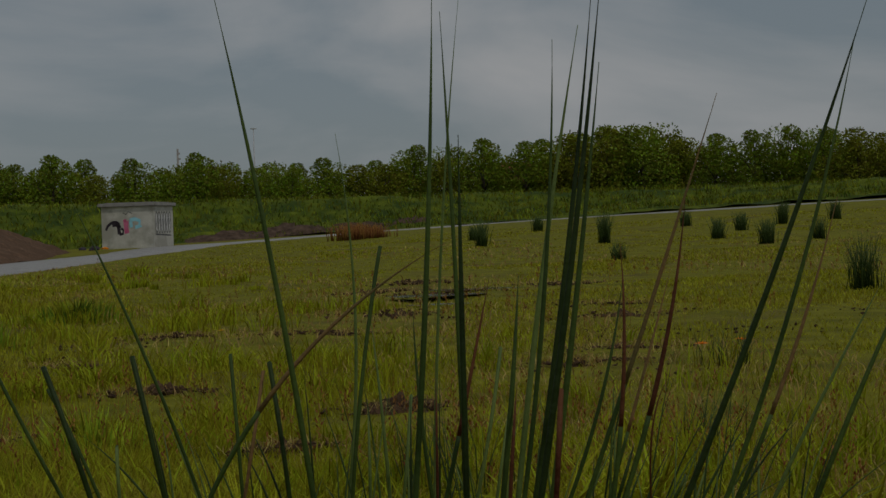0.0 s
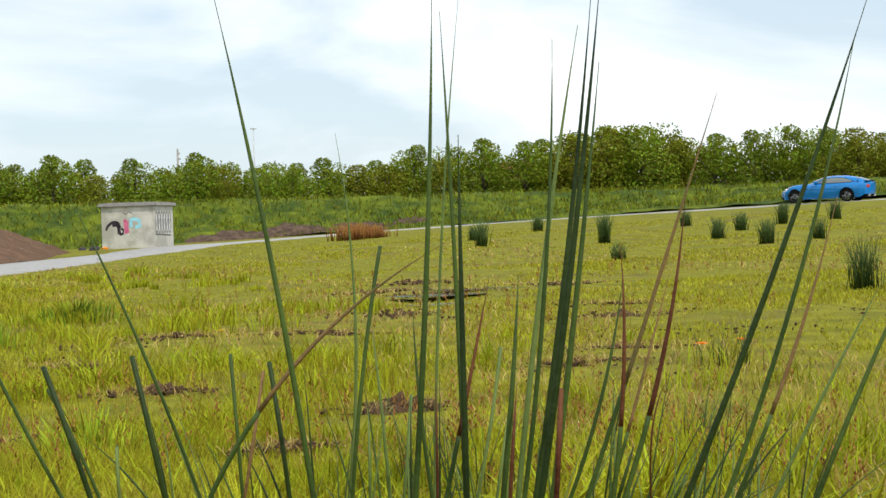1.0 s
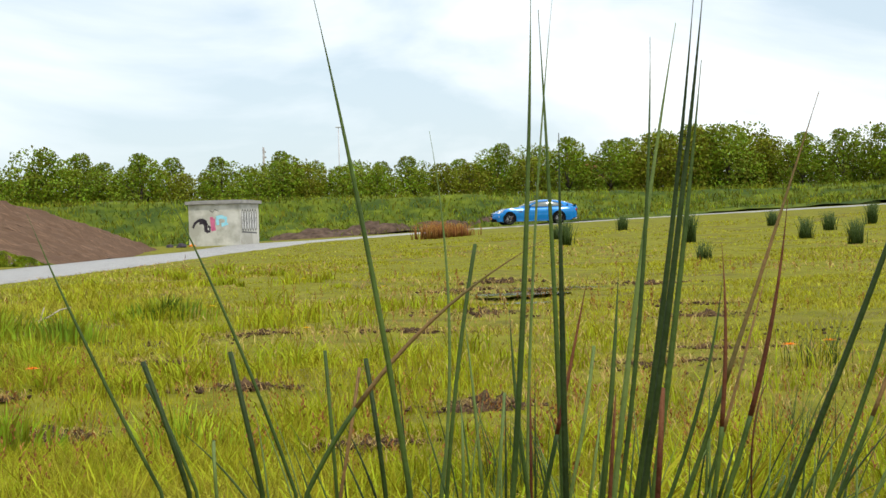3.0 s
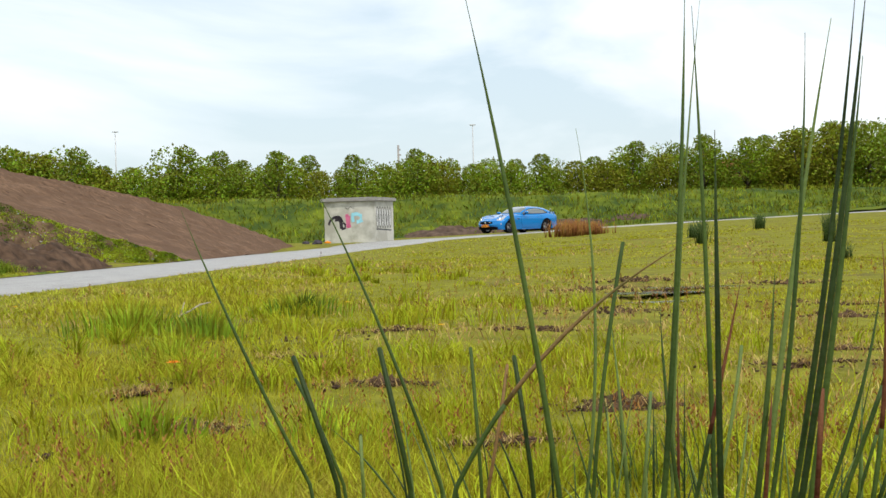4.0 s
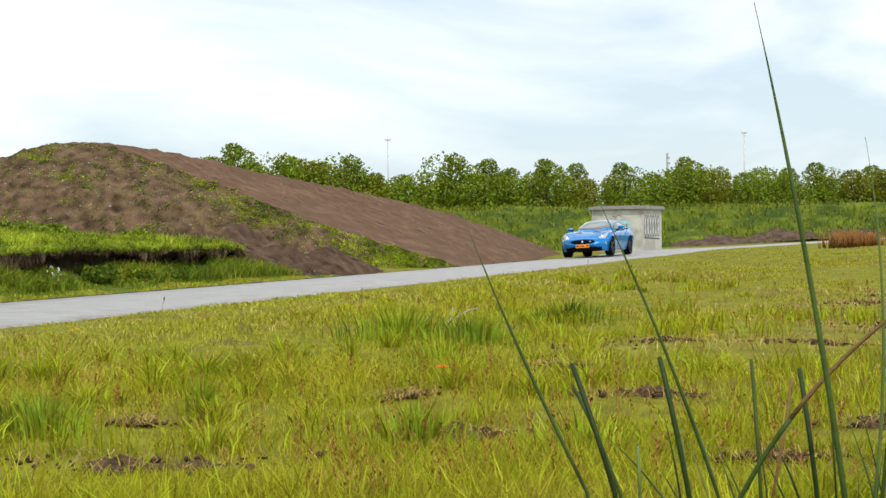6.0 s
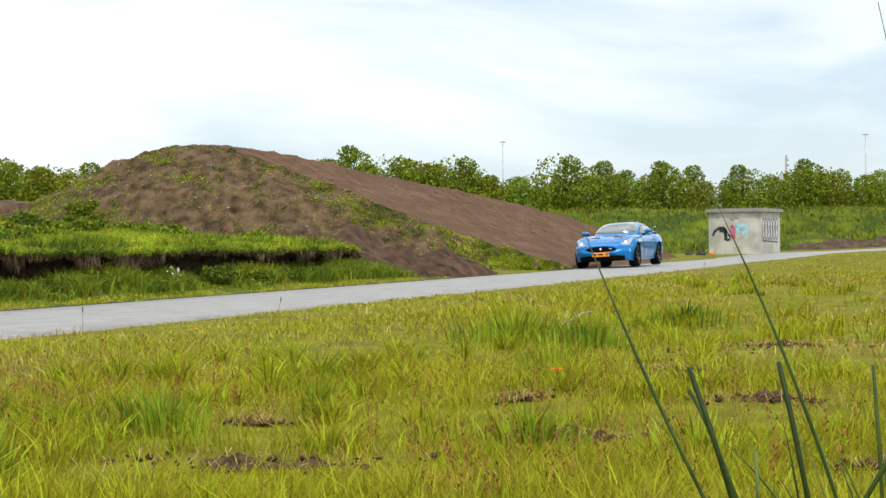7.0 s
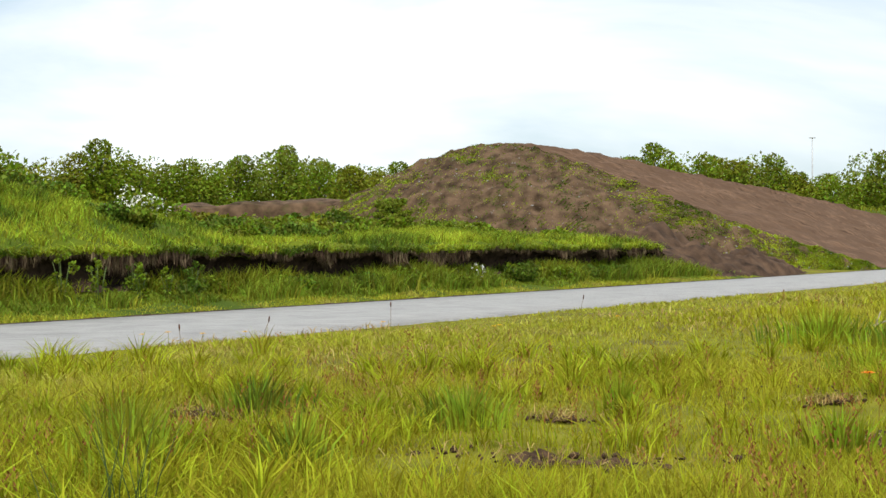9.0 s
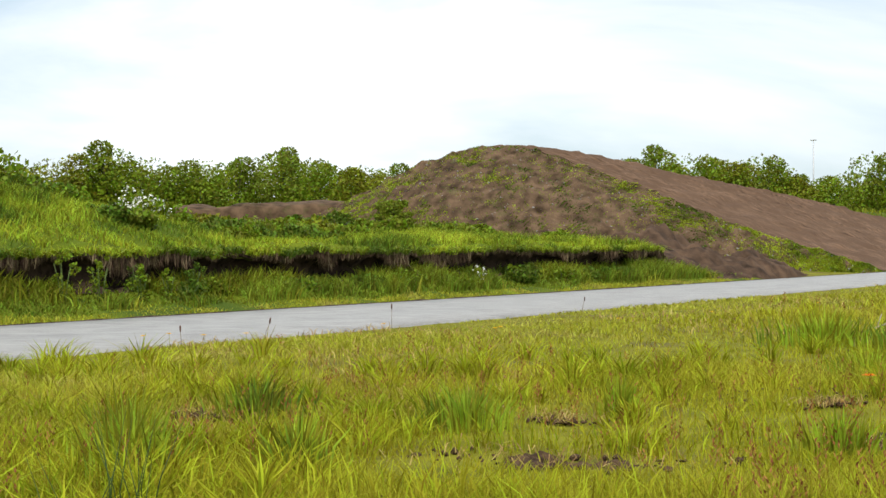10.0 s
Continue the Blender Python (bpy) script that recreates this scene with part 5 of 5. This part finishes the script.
def make_flower(x, y, h, mat, label, size=0.022):
    z = ground_z(x, y)
    fl = tagged(new("flower"), label, "flower", group="wild flowers")
    fl.location = (x, y, z)
    bm = bmesh.new()
    tube(bm, [(0, 0, -0.02), (0.006, 0, h * 0.6), (0, 0.004, h)], [0.0018, 0.0016, 0.0014], 5)
    part("stalk", bm, "lush_blade", fl)
    bm = bmesh.new()
    for ring, (n, r, up) in enumerate(((12, 1.0, 0.10), (9, 0.7, 0.35), (5, 0.35, 0.6))):
        for k in range(n):
            a = 2 * math.pi * (k + 0.5 * ring) / n
            c, s = math.cos(a), math.sin(a)
            e = size * r
            p = [(-s * e * 0.12, c * e * 0.12, h), (c * e * 0.6 - s * e * 0.22, s * e * 0.6 + c * e * 0.22, h + e * up * 0.7), (c * e, s * e, h + e * up), (c * e * 0.6 + s * e * 0.22, s * e * 0.6 - c * e * 0.22, h + e * up * 0.7)]
            bm.faces.new([bm.verts.new(q) for q in p])
    part("petals", bm, mat, fl, shade=False)


rngf = random.Random(4)
for x, y in ((-5.2, 10.3), (-5.0, 10.55), (-5.35, 10.1), (-4.3, 11.4), (-3.5, 12.1), (-5.6, 10.0), (-3.4, 12.0), (-2.0, 14.6), (0.9, 13.4), (1.3, 10.2), (-1.2, 17.0), (0.2, 19.5), (2.6, 20.2), (-2.7, 13.2), (3.2, 17.2), (-0.8, 12.4)):
    make_flower(x + rngf.uniform(-.1, .1), y, rngf.uniform(0.10, 0.16), "petal", "yellow dandelion flower in the meadow", 0.03)
for x, y, h in ((-0.33, 7.65, 0.13), (3.3, 6.9, 0.14), (3.72, 7.3, 0.14)):
    make_flower(x, y, h, "petal_orange", "orange flower head in the meadow", 0.042)


def make_plantain(x, y, h, lean):
    """A thin upright stalk with a dark seed head."""
    pl = tagged(new("plantain_stalk"), "thin plantain stalk with a dark seed head in the grass", "wild plant", group="plantain stalks")
    pl.location = (x, y, ground_z(x, y))
    bm = bmesh.new()
    tube(bm, [(0, 0, -0.03), (lean * 0.3, 0, h * 0.5), (lean, 0, h)], [0.0026, 0.0022, 0.0018], 6)
    part("stalk", bm, "rush_tan", pl)
    bm = bmesh.new()
    tube(bm, [(lean, 0, h - 0.01), (lean, 0, h + 0.012), (lean * 1.1, 0, h + 0.035), (lean * 1.1, 0, h + 0.045)], [0.003, 0.007, 0.006, 0.002], 8)
    part("seed_head", bm, "rush_brown", pl, "dark brown seed head")


for x, y, h, lean in ((-4.98, 13.7, 0.20, 0.0), (-4.0, 17.6, 0.14, 0.03), (-5.7, 10.8, 0.13, -0.01), (1.7, 30.5, 0.32, 0.0), (-5.35, 11.6, 0.15, 0.05)):
    make_plantain(x, y, h, lean)


def lush_clumps():
    """The tallest, densest tufts, where they stand."""
    x, y, h, q = [], [], [], []
    for cx, cy, r, top, n in ((-2.5, 4.35, 0.20, 0.30, 300), (-2.05, 4.7, 0.14, 0.24, 170), (-0.83, 11.9, 0.50, 0.30, 420), (-0.25, 11.2, 0.42, 0.25, 300), (-1.4, 6.9, 0.10, 0.20, 150),
                              (-1.85, 5.95, 0.22, 0.22, 260), (-0.35, 5.7, 0.22, 0.20, 240), (0.25, 5.3, 0.26, 0.20, 240), (-2.9, 6.2, 0.25, 0.20, 240), (-0.4, 9.0, 0.3, 0.20, 320), (0.6, 14.2, 0.6, 0.22, 300)):
        d, a = np.abs(RNG.normal(size=n)), RNG.random(n) * 2 * np.pi
        x.append(cx + r * 0.6 * d * np.cos(a)), y.append(cy + r * 0.6 * d * np.sin(a))
        h.append(top * RNG.uniform(0.5, 1.1, n) * np.clip(1.1 - 0.22 * d, 0.4, 1.1)), q.append(a)
    x, y, h, q = (np.concatenate(v) for v in (x, y, h, q))
    blades("lush_clumps", x, y, lay(x, y), h, RNG.uniform(0.006, 0.012, len(x)) * np.maximum(1, y / 9), RNG.uniform(0.05, 0.5, len(x)), "bank_blade", "dense tall clumps of broad bright green grass", toward=q)


lush_clumps()


def make_stick():
    bm = bmesh.new()
    tube(bm, [(0, 0, 0.03), (0.10, 0.02, 0.07), (0.20, 0.03, 0.13), (0.30, 0.05, 0.15)], [0.009, 0.008, 0.007, 0.004], 7)
    tube(bm, [(0.02, 0.0, 0.04), (0.06, 0.0, 0.16)], [0.006, 0.004], 6)
    ob = part("stick", bm, "wood")
    ob.location = (-0.55, 14.4, ground_z(-0.5, 14.4))
    tagged(ob, "pale forked dead stick in the grass", "stick")


make_stick()


# ---------------------------------------------------------------- shrubs on the bank
def make_shrub(x, y, z, r, h, mat, seed, label, blossom=0, leaf=0.045):
    rng = np.random.default_rng(seed)
    sh = tagged(new("shrub"), label, "shrub", group="shrubs on the bank")
    sh.location = (x, y, z)
    bm = bmesh.new()
    for k in range(5):
        a = 1.26 * k
        tube(bm, [(0, 0, -0.1), (0.4 * r * math.cos(a), 0.4 * r * math.sin(a), h * 0.5), (0.7 * r * math.cos(a), 0.7 * r * math.sin(a), h * 0.8)], [(0.018, 0.012, 0.005), (0.007, 0.005, 0.003)][r < 0.2], 5)
    part("branchwork", bm, "rush_pale" if r < 0.2 else "bark", sh)
    cl = [((rng.normal() * r * 0.45, rng.normal() * r * 0.45, h * (0.3 + 0.5 * rng.random())), r * (0.35 + 0.25 * rng.random())) for _ in range(9)]
    if r < 0.2:  # an upright weed with leaves all up its stalks
        cl = [((rng.normal() * r * 0.45, rng.normal() * r * 0.45, h * (0.1 + 0.9 * q / 15)), 0.03 + 0.035 * (1 - q / 15)) for q in range(16)]
    v, f = leaf_cloud(rng, cl, 170 if r >= 0.2 else 26, leaf)
    from_arrays("foliage", v, f, mat, sh, shade=False)
    if blossom:
        v, f = leaf_cloud(rng, [((c[0], c[1], c[2] + 0.06), q * 1.05) for c, q in cl], blossom, 0.024 if r > 0.3 else 0.014)
        from_arrays("blossom", v, f, "blossom", sh, "small white blossom", shade=False)


for k, (s, n, r, h, mat, bl) in enumerate((
        (19.7, 8.4, 0.5, 0.42, "leaf", 90), (17.4, 9.6, 0.8, 0.6, "leaf", 0), (16.6, 10.6, 0.9, 0.7, "leaf", 0), (18.6, 10.8, 0.9, 0.5, "leaf_olive", 0),
        (20.6, 9.0, 0.5, 0.3, "leaf", 0), (21.8, 9.0, 0.5, 0.25, "leaf_olive", 0), (23.2, 8.6, 0.5, 0.22, "leaf", 0), (24.6, 8.8, 0.5, 0.2, "leaf_olive", 0),
        (15.8, 8.4, 0.7, 0.6, "leaf", 0), (27.0, 8.6, 0.4, 0.25, "leaf", 0), (29.2, 8.6, 0.35, 0.22, "leaf", 0), (22.4, 7.4, 0.35, 0.25, "leaf", 0),
        (15.4, 5.0, 0.15, 0.6, "leaf", 0), (15.9, 4.8, 0.12, 0.5, "leaf", 0), (14.9, 5.1, 0.16, 0.65, "leaf", 0), (16.5, 4.9, 0.12, 0.42, "leaf", 0), (17.1, 5.0, 0.12, 0.45, "dark_leaf", 0), (16.2, 5.2, 0.14, 0.5, "dark_leaf", 0), (23.9, 4.7, 0.14, 0.36, "leaf_olive", 5))):
    x, y = on_road(s, n)
    make_shrub(x, y, bank_z(s, n) - 0.05, r, h, mat, 60 + k, "white-flowering low shrub on the grassy bank" if bl else ("tall leafy weed beside the track" if n < 6 else "low bushy green shrub on the grassy bank"), bl, 0.02 if n < 6 else 0.045)

rngs = random.Random(31)
for k in range(44):
    s, n = rngs.uniform(17.5, 31.5), rngs.uniform(6.6, 10.2)
    x, y = on_road(s, n)
    make_shrub(x, y, bank_z(s, n) - 0.05, rngs.uniform(0.2, 0.45), rngs.uniform(0.14, 0.34), rngs.choice(("dark_leaf", "leaf", "leaf")), 200 + k, "dark green patch of nettles on the grassy bank", 0, 0.035)
for k in range(14):
    s, n = rngs.uniform(13.5, 31.5), rngs.uniform(4.75, 5.25)
    x, y = on_road(s, n)
    make_shrub(x, y, bank_z(s, n) - 0.03, rngs.uniform(0.14, 0.3), rngs.uniform(0.14, 0.3), rngs.choice(("dark_leaf", "leaf")), 300 + k, "low leafy weed at the foot of the bank", 0, 0.025)

for k in range(9):
    x, u = rngs.uniform(-16.5, -15.0), rngs.uniform(0.28, 0.50)
    y, z = 42.2 + 5.1 * u, 3.5 * u + 0.84 * u * (1 - u) * 2 - 0.16
    make_shrub(x, y, z, rngs.uniform(0.2, 0.34), rngs.uniform(0.08, 0.15), "leaf", 400 + k, "bright green leafy weed on the earth hill's flank", 0, 0.04)

# brown spoil where the bank runs out against the hill
for k, (s, n, lx, ly, h) in enumerate(((31.6, 6.6, 2.2, 0.8, 0.62), (33.4, 6.1, 1.9, 0.8, 0.42), (35.0, 5.6, 1.4, 0.6, 0.22))):
    x, y = on_road(s, n)
    heap("spoil_heap", x, y, lx, ly, h, math.degrees(math.atan2(ROAD_U.y, ROAD_U.x)), "spoil", "low brown spoil heap at the end of the grassy bank", 50 + k, "soil heap", amp=0.4)

# ---------------------------------------------------------------- rubble and litter round the hut
for k, (x, y, lx, ly, h) in enumerate(((12.6, 86.3, 3.4, 1.8, 0.45), (16.2, 87.0, 3.2, 1.7, 0.65), (20.0, 87.4, 3.4, 1.7, 0.55), (23.4, 87.7, 2.4, 1.5, 0.6), (27.0, 88.0, 2.8, 1.5, 0.45))):
    heap("rubble_mound", x, y, lx, ly, h, 10, "rubble", "brown heap of soil and broken rubble", 20 + k, "rubble", amp=0.3, power=0.8, cells=(40, 26))


def make_litter(x, y, mat, label, seed, r):
    rng = random.Random(seed)
    bm = bmesh.new()
    bmesh.ops.create_icosphere(bm, subdivisions=3, radius=r)
    for v in bm.verts:
        v.co *= 1 + 0.35 * fbm(v.co.x / r * 1.5, v.co.y / r * 1.5, v.co.z / r * 1.5 + seed)
        v.co.z = max(v.co.z * 0.7, -0.1 * r)
    ob = part("rubbish_bag", bm, mat)
    ob.location = (x, y, ground_z(x, y) + 0.05)
    tagged(ob, label, "rubbish")


make_litter(3.5, 65.0, "paint_black", "crumpled black plastic bag on the ground by the hut", 1, 0.22)
make_litter(3.95, 65.2, "petal_orange", "crumpled orange plastic on the ground by the hut", 2, 0.13)
make_litter(3.0, 64.9, "paint_black", "crumpled black plastic bag on the ground by the hut", 3, 0.16)


# ---------------------------------------------------------------- rushes in front of the lens
RUSHES = tagged(new("rush_clump"), "clump of tall dark green soft rushes, some tips brown", "rushes")
AX = pose(0, 0, EYE_Z, 89.07, 1.78, -16.02)          # the opening view
HALF = math.tan(radians(32.5 / 2))


def spot(x, y, d):
    """A place d metres ahead in the opening view; x and y in thousandths of its width from its middle."""
    return AX @ Vector((0.002 * x * HALF * d, 0.002 * y * HALF * d, -d))


def stem(x0, y0, xm, ym, x1, y1, d, mat, mm=3.0, blunt=False, parent=RUSHES):
    """One round stem from the clump's foot past a low and a middle place to its tip, tapering unless it was cut."""
    a, c, b = spot(x0, y0, d), spot(xm, ym, d), spot(x1, y1, d * 1.02)
    k = (c - a).length / max((c - a).length + (b - c).length, 1e-6)
    mid = (c - a * (1 - k) ** 2 - b * k * k) / (2 * k * (1 - k))
    way = (a - mid).normalized()
    foot = a + way * (a.z / max(-way.z, 0.35))
    foot = Vector((foot.x * 0.35 + 0.65 * a.x, foot.y * 0.35 + 0.65 * a.y, -0.02))
    pts, rad = [foot, a.lerp(foot, 0.5) + way * 0.02], [mm * 0.00052, mm * 0.00049]
    n = 18
    for i in range(n + 1):
        t = i / n
        pts.append(a * (1 - t) ** 2 + mid * 2 * t * (1 - t) + b * t * t)
        rad.append(mm * 0.00044 * (0.97 if blunt else max(0.13, 1 - t ** 2.6)))
    split = 7 if mat in ("rush_tan", "rush_brown") and not blunt and y1 > -80 else len(pts)
    bm = bmesh.new()
    tube(bm, pts[:split + 1], rad[:split + 1], 8)
    ob = part("stem", bm, "rush" if split < len(pts) else mat, parent)
    if split < len(pts):
        bm = bmesh.new()
        tube(bm, pts[split:], [r * 1.01 for r in rad[split:]], 8)
        part("tip", bm, mat, ob, "withered brown tip")
    return ob


stem(-430, -281, -495, -159, -587, 36, 0.87, "rush", 2.6)
stem(-398, -281, -425, -203, -451, -134, 0.85, "rush_dark", 3.6, True)
stem(-388, -281, -418, -213, -446, -159, 0.92, "rush", 2.6, True)
stem(-314, -281, -333, -197, -351, -122, 0.81, "rush_dark", 3.4, True)
stem(-274, -281, -341, -111, -430, 74, 0.92, "rush", 2.6)
stem(-365, -281, -367, -254, -368, -223, 0.92, "rush_pale", 2.6, True)
stem(-263, -281, -168, -132, 4, 8, 0.76, "rush_tan", 3.0)
stem(-146, -281, -189, -38, -258, 281, 0.74, "rush", 3.3)
stem(-226, -281, -233, -197, -240, -119, 0.97, "rush", 2.8, True)
stem(-224, -281, -212, -203, -203, -138, 0.8, "rush_tan", 2.2, True)
stem(-173, -281, -184, -203, -196, -128, 0.79, "rush_dark", 3.0, True)
stem(-106, -281, -99, -76, -122, 131, 0.98, "rush_pale", 2.6)
stem(-102, -281, -89, -127, -71, 3, 0.87, "rush", 2.8, True)
stem(-60, -281, -71, -165, -82, -76, 0.98, "rush_pale", 2.6)
stem(-31, -281, -17, 26, -13, 288, 0.68, "rush", 3.2)
stem(-12, -281, -27, -165, -34, -70, 0.74, "rush", 2.4)
stem(26, -281, 14, -25, -4, 268, 0.7, "rush", 2.8)
stem(27, -281, 22, -101, 17, 129, 0.6, "rush_dark", 3.0)
stem(-9, -281, -1, 26, 17, 281, 1.05, "rush_pale", 2.6)
stem(4, -281, 28, -159, 52, -33, 0.66, "rush_brown", 2.4)
stem(39, -281, 54, -197, 65, -111, 1.0, "rush_pale", 3.0, True)
stem(68, -281, 78, -159, 85, -30, 0.61, "rush", 2.9)
stem(76, -281, 79, -223, 83, -156, 0.6, "rush_brown", 2.0)
stem(85, -281, 111, -38, 152, 253, 0.78, "rush_pale", 3.6)
stem(92, -281, 117, -6, 123, 237, 0.76, "rush", 3.0)
stem(111, -281, 144, -25, 177, 300, 0.54, "rush_dark", 3.0)
stem(105, -281, 138, -25, 167, 288, 0.57, "rush_dark", 2.8)
stem(124, -281, 151, -50, 176, 211, 0.58, "rush", 3.0)
stem(128, -281, 131, -216, 133, -159, 0.55, "rush_brown", 2.6, True)
stem(144, -281, 181, -159, 203, -31, 0.64, "rush", 2.2)
stem(192, -281, 204, -140, 200, 6, 0.6, "rush_brown", 2.4)
stem(163, -281, 230, -76, 309, 176, 0.66, "rush_tan", 2.6)
stem(188, -281, 230, -127, 258, -18, 0.9, "rush_tan", 2.6)
stem(205, -281, 247, -127, 273, 55, 0.6, "rush_brown", 2.6)
stem(198, -281, 207, -251, 216, -219, 0.6, "rush_dark", 1.8)
stem(235, -281, 245, -165, 258, -141, 0.61, "rush_brown", 1.0)
stem(275, -281, 369, -38, 479, 284, 0.63, "rush_dark", 3.2)
stem(320, -281, 393, -63, 464, 237, 0.69, "rush", 2.8)
stem(332, -281, 394, -121, 445, 59, 0.72, "rush_tan", 2.6)
stem(374, -281, 432, -159, 499, -31, 0.88, "rush_pale", 2.6)
stem(422, -281, 479, -140, 546, 7, 0.67, "rush", 2.8)
stem(262, -281, 269, -267, 273, -254, 0.7, "rush", 2)
stem(584, -281, 546, -101, 527, 122, 0.75, "rush", 3)
stem(-82, -281, -83, -229, -85, -178, 0.95, "rush_pale", 2.4)
stem(-44, -281, -40, -229, -36, -165, 0.95, "rush_pale", 2.6, True)
stem(-6, -281, -7, -216, -8, -146, 0.9, "rush_brown", 2.2)
stem(61, -281, 68, -229, 74, -178, 1.0, "rush_pale", 2.6)


def low_shoots():
    """Thin short shoots that fan out low in the clump."""
    rng = random.Random(21)
    for k in range(90):
        d = rng.uniform(0.75, 1.3)
        x = rng.uniform(-330, 420)
        h = rng.uniform(-275, -170) if k % 3 else rng.uniform(-200, -115)
        lean = 0.25 * (x - 40) * rng.uniform(0.3, 1.3) + rng.uniform(-40, 40)
        stem(x, -330, x + 0.4 * lean, (h - 330) / 2, x + lean, h, d, rng.choice(("rush", "rush_dark", "rush_pale", "rush")), rng.uniform(1.2, 2.1))


low_shoots()


# ---------------------------------------------------------------- what moves
def motions():
    rows = []
    # seconds, rear axle x, y, heading in degrees
    for t, x, y, hd in CAR_ROWS:
        rows.append((t, pose(x, y, rise(x, y) - 0.012, 2.6 * smooth(3.6, 6.0, t), 0, hd)))
    walk(CAR, rows)
    turn, last, step = 0.0, None, 1 / FPS
    path = []
    for k in range(int(10 * FPS) + 1):
        t = k * step
        i = max(j for j in range(len(CAR_ROWS)) if CAR_ROWS[j][0] <= t + 1e-9)
        a, b = CAR_ROWS[i], CAR_ROWS[min(i + 1, len(CAR_ROWS) - 1)]
        speed = math.hypot(b[1] - a[1], b[2] - a[2]) / max(b[0] - a[0], 1e-6)
        turn += min(math.degrees(speed * step / WHEEL_R), 80.0)
        path.append((t, turn))
    for wheel, wx, wy in WHEELS:
        walk(wheel, [(t, pose(wx, wy, WHEEL_R, 0, a, 0)) for t, a in path])


def straight(s, n, hd):
    return (*on_road(s, n), hd)


CAR_ROWS = [(0.0, 48.8, 60.5, 125.5), (0.5, 45.5, 65.3, 127.0), (1.0, 42.1, 69.8, 132.0), (1.55, 37.5, 74.1, 139.0), (2.1, 32.6, 77.9, 148.0),
            (2.7, 27.4, 80.2, 165.0), (3.3, 22.2, 81.0, 185.0), (3.6, 19.3, 80.5, 198.0), (3.9, 16.5, 79.2, 212.0), (4.2, 14.0, 77.3, 223.0), (4.5, 11.9, 75.1, 231.0),
            (5.0, 8.4, 69.8, 240.5), (5.5, 5.9, 64.4, 247.5), (6.2, 3.4, 57.4, 253.0)]
CAR_ROWS += [(t, *straight(s, n, hd)) for t, s, n, hd in (
    (6.8, 52.3, 3.05, 255.6), (7.0, 49.0, 3.05, 255.8), (7.5, 40.1, 2.9, 255.5), (8.0, 30.0, 2.7, 255.2), (8.4, 21.3, 2.66, 254.9), (8.6, 16.7, 2.65, 254.9),
    (8.8, 11.8, 2.65, 255.5), (9.0, 6.7, 2.65, 256.0), (9.5, -6.2, 2.65, 256.0), (10.0, -19.5, 2.65, 256.0))]
motions()
